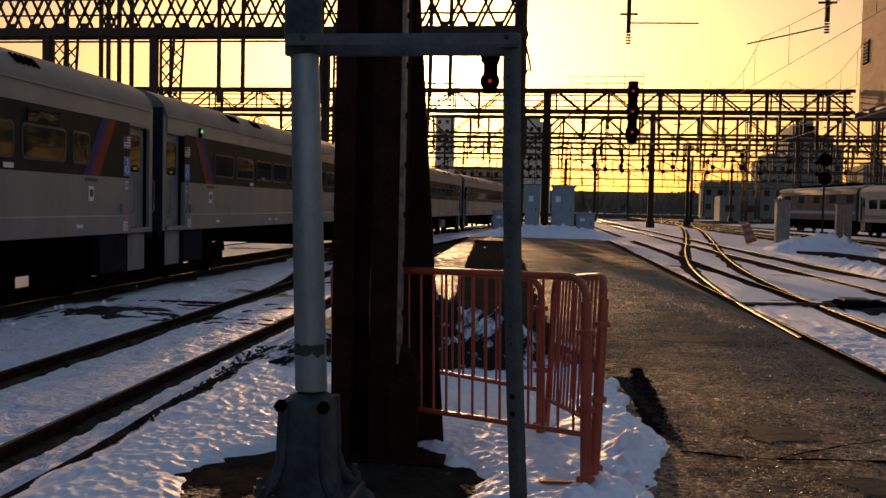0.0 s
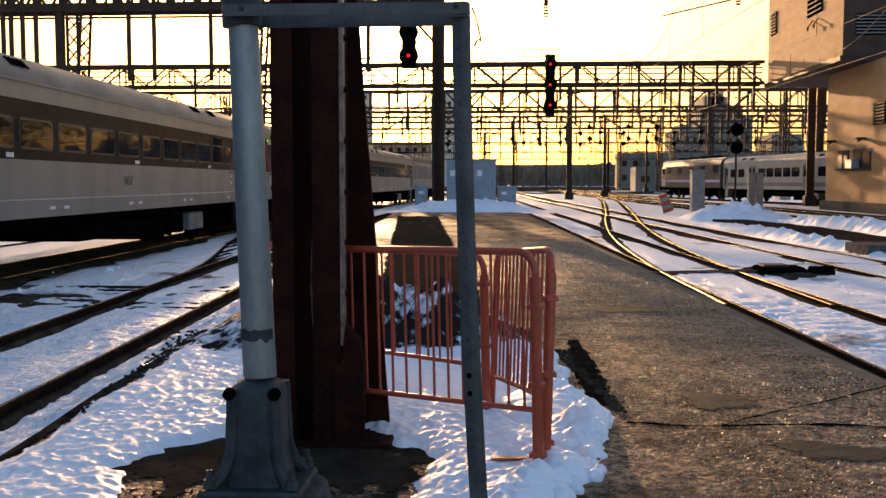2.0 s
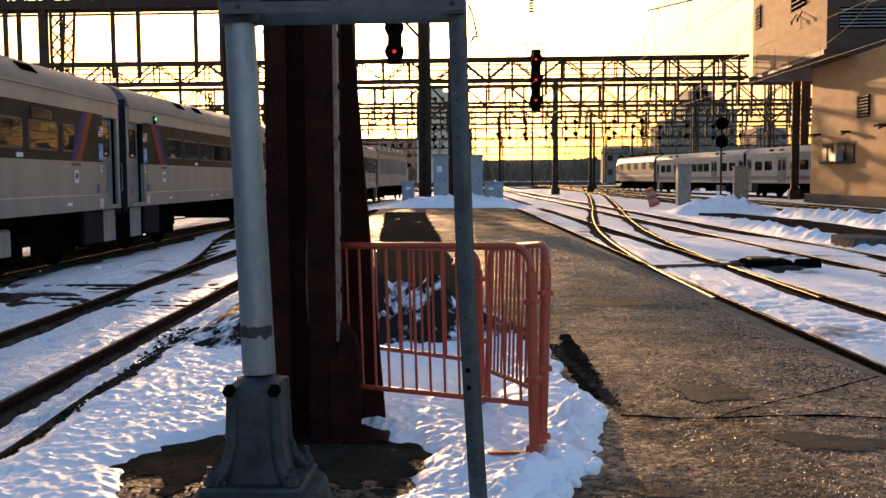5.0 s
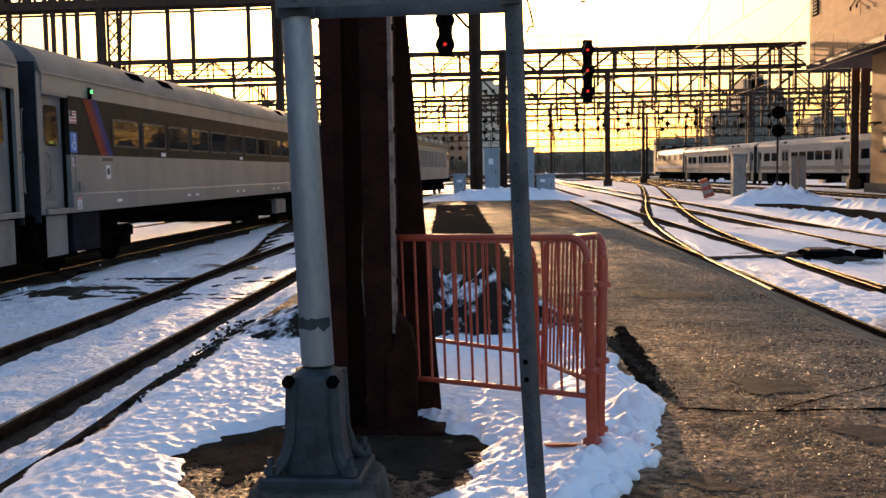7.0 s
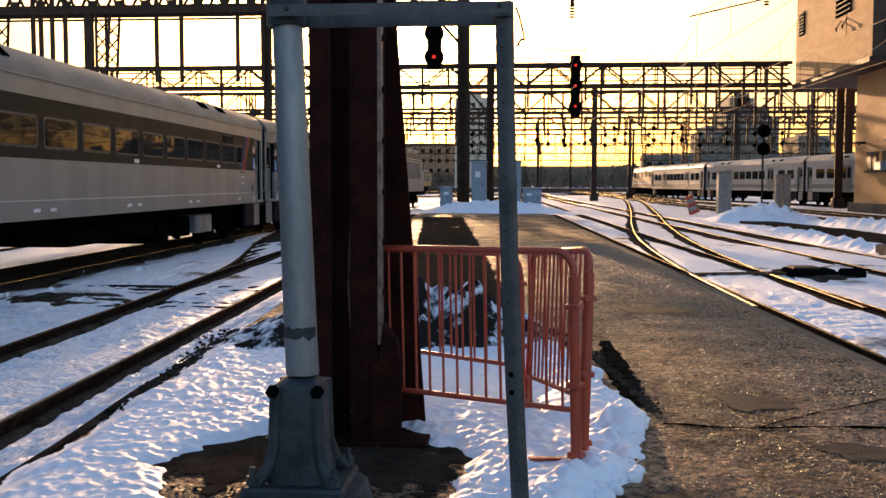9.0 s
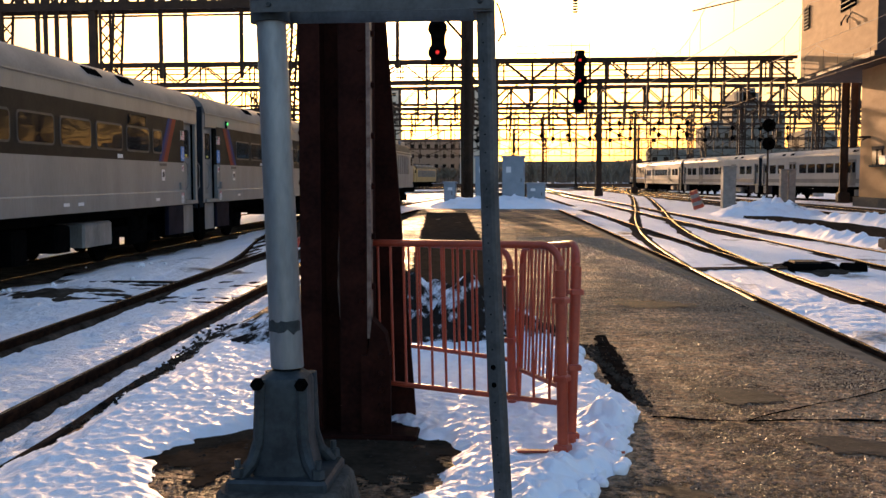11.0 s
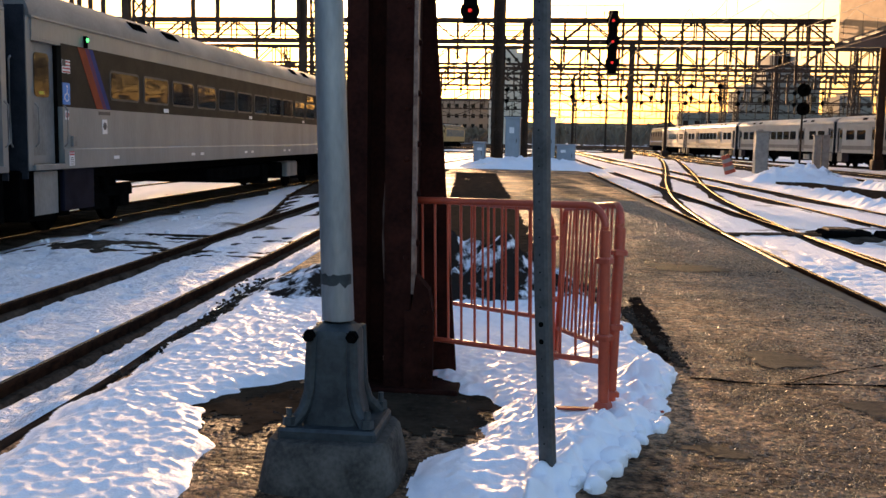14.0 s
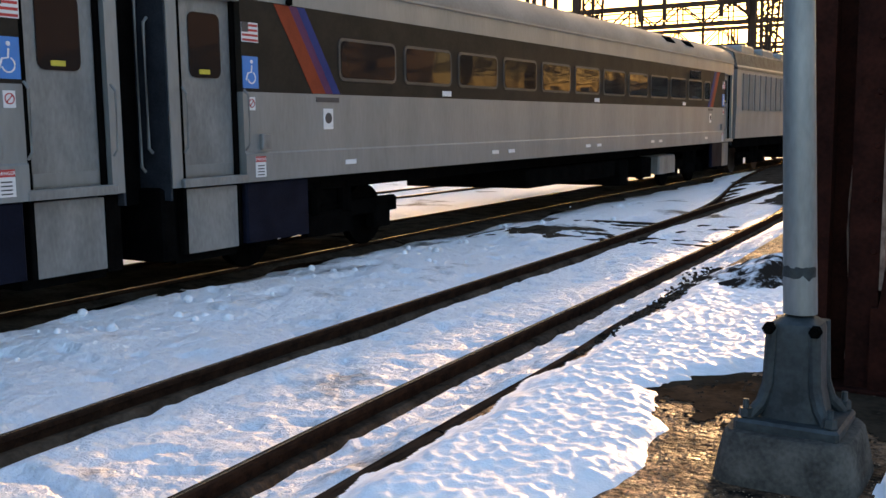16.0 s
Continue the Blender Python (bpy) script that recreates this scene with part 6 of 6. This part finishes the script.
# ---- signal tower of brick ----
def build_tower():
    t = thing("signal_tower", "tan brick railway signal tower with an overhanging upper storey", "building")
    part("lower_wall", Geo().box(22.0, 26.5, 26, 67.5, -0.5, 8.6), BRICK, t, "tan brick lower storey")
    part("upper_storey", Geo().box(20.2, 27.0, 59.6, 75.8, 8.9, 17.5), BRICK, t, "tan brick overhanging upper storey")
    part("soffit", Geo().box(20.0, 27.2, 59.4, 76.0, 8.6, 8.9), IRON_BROWN, t, "dark soffit slab")
    part("coping", Geo().box(20.0, 27.2, 59.4, 76.0, 17.5, 17.9), CONCRETE, t)
    # thin slab whose dark colour carries the shade of the wall facing away from sun
    part("end_wall", Geo().box(20.22, 27.0, 59.52, 59.6, 8.9, 17.5), BRICK_DARK, t, "brick end wall with shade put into its dark brown")
    for y0, y1, z0, z1 in ((63.2, 65.1, 2.3, 3.28), (59.5, 62.4, 2.28, 3.28)):
        f = part("window", Geo().box(21.95, 22.0, y0, y1, z0, z1).box(21.9, 21.96, 0.5 * (y0 + y1) - 0.04, 0.5 * (y0 + y1) + 0.04, z0, z1), IRON, t, "dark steel window frame")
        part("pane", Geo().box(21.93, 21.95, y0 + 0.08, y1 - 0.08, z0 + 0.08, z1 - 0.08), DUSTY_GLASS, f)
        part("sill", Geo().box(21.8, 22.0, y0 - 0.1, y1 + 0.1, z0 - 0.12, z0), CONCRETE_DARK, f)
        part("lintel", Geo().box(21.97, 22.0, y0 - 0.15, y1 + 0.15, z1, z1 + 0.2), BRICK_DARK, f)
    part("air_conditioner", Geo().chamfer(21.45, 21.93, 61.2, 62.3, 2.3, 2.84, 0.03), CABINET, t, "window air conditioner")
    for x, y0, y1, z0, z1 in ((22.0, 57.4, 59.2, 4.8, 6.1), (20.2, 73.6, 75.0, 12.3, 13.95), (20.2, 63.4, 66.4, 12.2, 14.4)):
        v = part("louvre_vent", Geo().box(x - 0.05, x + 0.01, y0, y1, z0, z1), BLACK, t)
        for k in range(7):
            zz = z0 + (z1 - z0) * (k + 0.5) / 7
            part("slat", Geo().box(x - 0.12, x - 0.05, y0, y1, zz - 0.03, zz + 0.05), IRON, v)
    for y, z in ((65.8, 4.05), (60.6, 4.0), (55.0, 4.1)):
        part("wall_lamp", Geo().chamfer(21.4, 22.0, y - 0.3, y + 0.3, z, z + 0.14, 0.03).bar((21.98, y, z + 0.1), (21.55, y, z - 0.12), 0.08), IRON, t)
    fl = part("front_louvre", Geo().box(20.9, 24.6, 59.46, 59.53, 10.1, 11.35), BLACK, t)
    for k in range(6):
        part("slat", Geo().box(20.9, 24.6, 59.4, 59.46, 10.18 + 0.2 * k, 10.26 + 0.2 * k), STEEL_ROOF, fl)
    for y in (64.2, 65.4):
        part("insulator_bracket", Geo().bar((20.2, y, 11.9), (19.85, y - 0.2, 11.4), 0.05).tube((19.85, y - 0.2, 11.45), (19.85, y - 0.2, 11.2), 0.07, 0.05, 8), IRON, t)
    part("base_course", Geo().box(21.7, 22.0, 26, 67.8, -0.5, 0.22), CONCRETE_DARK, t, "stained concrete base course")


build_tower()


# ---- far buildings ----
def build_block(x, y, w, d, h, mat, label, floors, bays, roofs=(), name="office_building"):
    b = thing(name, label, "building", group="far buildings")
    part("wall", Geo().box(x, x + w, y, y + d, -1, h), mat, b)
    for rx, rw, rh in roofs:
        part("roof_house", Geo().box(x + rx, x + rx + rw, y + 2, y + d - 2, h, h + rh), mat, b)
    for f in range(floors):
        for k in range(bays):
            wx = x + w * (k + 0.28) / bays
            z = h * (f + 0.45) / (floors + 0.4)
            part("window", Geo().box(wx, wx + w * 0.45 / bays, y - 0.12, y + 0.05, z, z + h * 0.4 / (floors + 0.4)), GLASS, b)
    return b


# the two furthest towers have the haze in their wall colour
build_block(-30, 420, 16, 18, 38.3, FAR_HAZE, "slab apartment block paled by evening haze put into its colour", 9, 5, [(5, 6, 3)], name="apartment_tower")
build_block(-64, 422, 7, 12, 41, FAR_HAZE, "slender tower far beyond the yard, haze put into its pale colour", 10, 2, name="apartment_tower")
build_block(66, 330, 14, 22, 26.5, FAR, "dark stepped office block beyond the yard", 6, 5, [(1.5, 8, 3.5), (4, 4, 5)])
build_block(58, 331, 8, 20, 19, FAR, "lower wing of the dark office block", 4, 3, [(2, 4, 2)])
build_block(80, 333, 4, 18, 24, FAR, "narrow wing of the dark office block", 5, 1)
build_block(89.5, 330, 10.5, 20, 17.4, FAR, "brick building with a stepped parapet beyond the yard", 4, 4, [(3.6, 3, 1.5)])
build_block(38, 318, 50, 10, 11, FAR, "long low warehouse beyond the far train", 2, 14)
build_block(103, 330, 60, 20, 12, FAR, "low dark warehouse beyond the yard", 2, 12)
build_block(28, 205, 8, 8, 4.6, FAR, "grey maintenance shed beside the tracks", 1, 2, name="shed")
build_block(-60, 450, 30, 16, 20, FAR, "low brick block far down the line", 4, 8)


def build_woods():
    """Bare woods that close the view, as many thin upright clumps."""
    g = Geo()
    rnd = random.Random(4)
    for _ in range(2600):
        x = rnd.uniform(-300, 330)
        y = rnd.uniform(430, 600)
        h = rnd.uniform(6, 9.5) * (1 + 0.25 * math.sin(x * 0.02))
        r = rnd.uniform(1.5, 4)
        g.tube((x, y, -1), (x + rnd.uniform(-1, 1), y, h * 0.55), 0.4, 0.2, 5, cap=False)
        for k in range(5):
            g.tube((x, y, h * 0.3), (x + rnd.uniform(-r, r), y + rnd.uniform(-r, r), h * rnd.uniform(0.6, 1)), 0.5, 1.2 * rnd.random(), 4)
    ob = part("far_woods", g, TREES)
    tagged(ob, "bare winter woods along the horizon", "woods", kind="stuff")


build_woods()
part_hill = Geo().box(-1400, 1400, 800, 820, -5, 16)
tagged(part("backdrop_ridge", part_hill, TREES), "low dark ridge on the horizon", "ridge", kind="structure")


# ---- cabinets, barrels, posts ----
def build_cabinet(x, y, w, h, label):
    c = thing("relay_cabinet", label, "cabinet", group="relay cabinets")
    part("body", Geo().chamfer(x, x + w, y, y + 0.9, 0.1, h, 0.02), CABINET, c)
    part("lid", Geo().chamfer(x - 0.06, x + w + 0.06, y - 0.06, y + 0.96, h, h + 0.09, 0.03), CABINET, c)
    part("plinth", Geo().chamfer(x - 0.1, x + w + 0.1, y - 0.1, y + 1.0, -0.1, 0.12, 0.02), CONCRETE, c)
    d = part("door", Geo().chamfer(x + 0.06, x + w - 0.06, y - 0.025, y, 0.2, h - 0.1, 0.01), CABINET, c)
    part("handle", Geo().bar((x + w - 0.18, y - 0.04, h * 0.5), (x + w - 0.18, y - 0.04, h * 0.5 + 0.2), 0.03), IRON, d)
    part("sign", Geo().box(x + 0.2, x + 0.45, y - 0.032, y - 0.026, h * 0.7, h * 0.82), WHITE, d)


build_cabinet(-2.75, 50.5, 0.75, 2.5, "tall pale grey relay cabinet at the walkway's end")
build_cabinet(-1.35, 50.0, 1.15, 2.5, "wide pale blue-grey relay cabinet at the walkway's end")
build_cabinet(-0.1, 50.2, 0.95, 1.15, "low pale grey equipment cabinet at the walkway's end")
build_cabinet(-4.4, 50.6, 0.6, 1.2, "low pale grey equipment cabinet at the walkway's end")


def build_barrel():
    b = thing("traffic_barrel", "tilted faded orange and white traffic barrel in snow", "traffic barrel", pose(10.0, 58.5, -0.3, 0, -20, 0))
    for k in range(5):
        z = k * 0.22
        part("band", Geo().tube((0, 0, z), (0, 0, z + 0.22), 0.33 - 0.02 * k, 0.32 - 0.02 * k, 18), ORANGE if k % 2 == 0 else CONCRETE, b)


build_barrel()


def build_pier(x, y, h, w=0.8):
    c = thing("concrete_post", "weathered concrete post beside the tracks", "post", group="concrete posts")
    part("shaft", Geo().chamfer(x - w / 2, x + w / 2, y - w / 2, y + w / 2, -0.4, h, 0.05), CONCRETE, c)
    part("cap", Geo().chamfer(x - w / 2 - 0.05, x + w / 2 + 0.05, y - w / 2 - 0.05, y + w / 2 + 0.05, h, h + 0.08, 0.02), CONCRETE, c)


build_pier(12.45, 62.5, 2.15)
build_pier(18.2, 72.0, 2.05, 0.5)
build_pier(18.75, 72.0, 2.05, 0.5)
for x in (17.4, 17.95):
    p = thing("bollard", "red painted steel bollard beside the tower", "bollard", group="bollards")
    part("tube", Geo().tube((x, 41, -0.4), (x, 41, 1.0), 0.08, n=14), RED, p, smooth=True)
    part("cap", Geo().tube((x, 41, 1.0), (x, 41, 1.05), 0.08, 0.03, 14), RED, p, smooth=True)


def build_switch_machine(x, y):
    m = thing("switch_machine", "dark iron switch machine with rods beside the rail", "switch machine")
    part("case", Geo().chamfer(x, x + 0.9, y, y + 0.7, -0.45, -0.2, 0.05), BLACK, m)
    part("motor", Geo().tube((x + 1.0, y + 0.2, -0.3), (x + 1.45, y + 0.25, -0.3), 0.12, n=12), BLACK, m)
    part("lid", Geo().chamfer(x + 0.1, x + 0.6, y + 0.1, y + 0.6, -0.2, -0.16, 0.02), IRON, m)
    for k in range(2):
        part("rod", Geo().bar((x - 2.2, y + 0.2 + 0.3 * k, -0.36), (x, y + 0.2 + 0.3 * k, -0.3), 0.05), IRON, m)


build_switch_machine(5.0, 18.9)

motions()
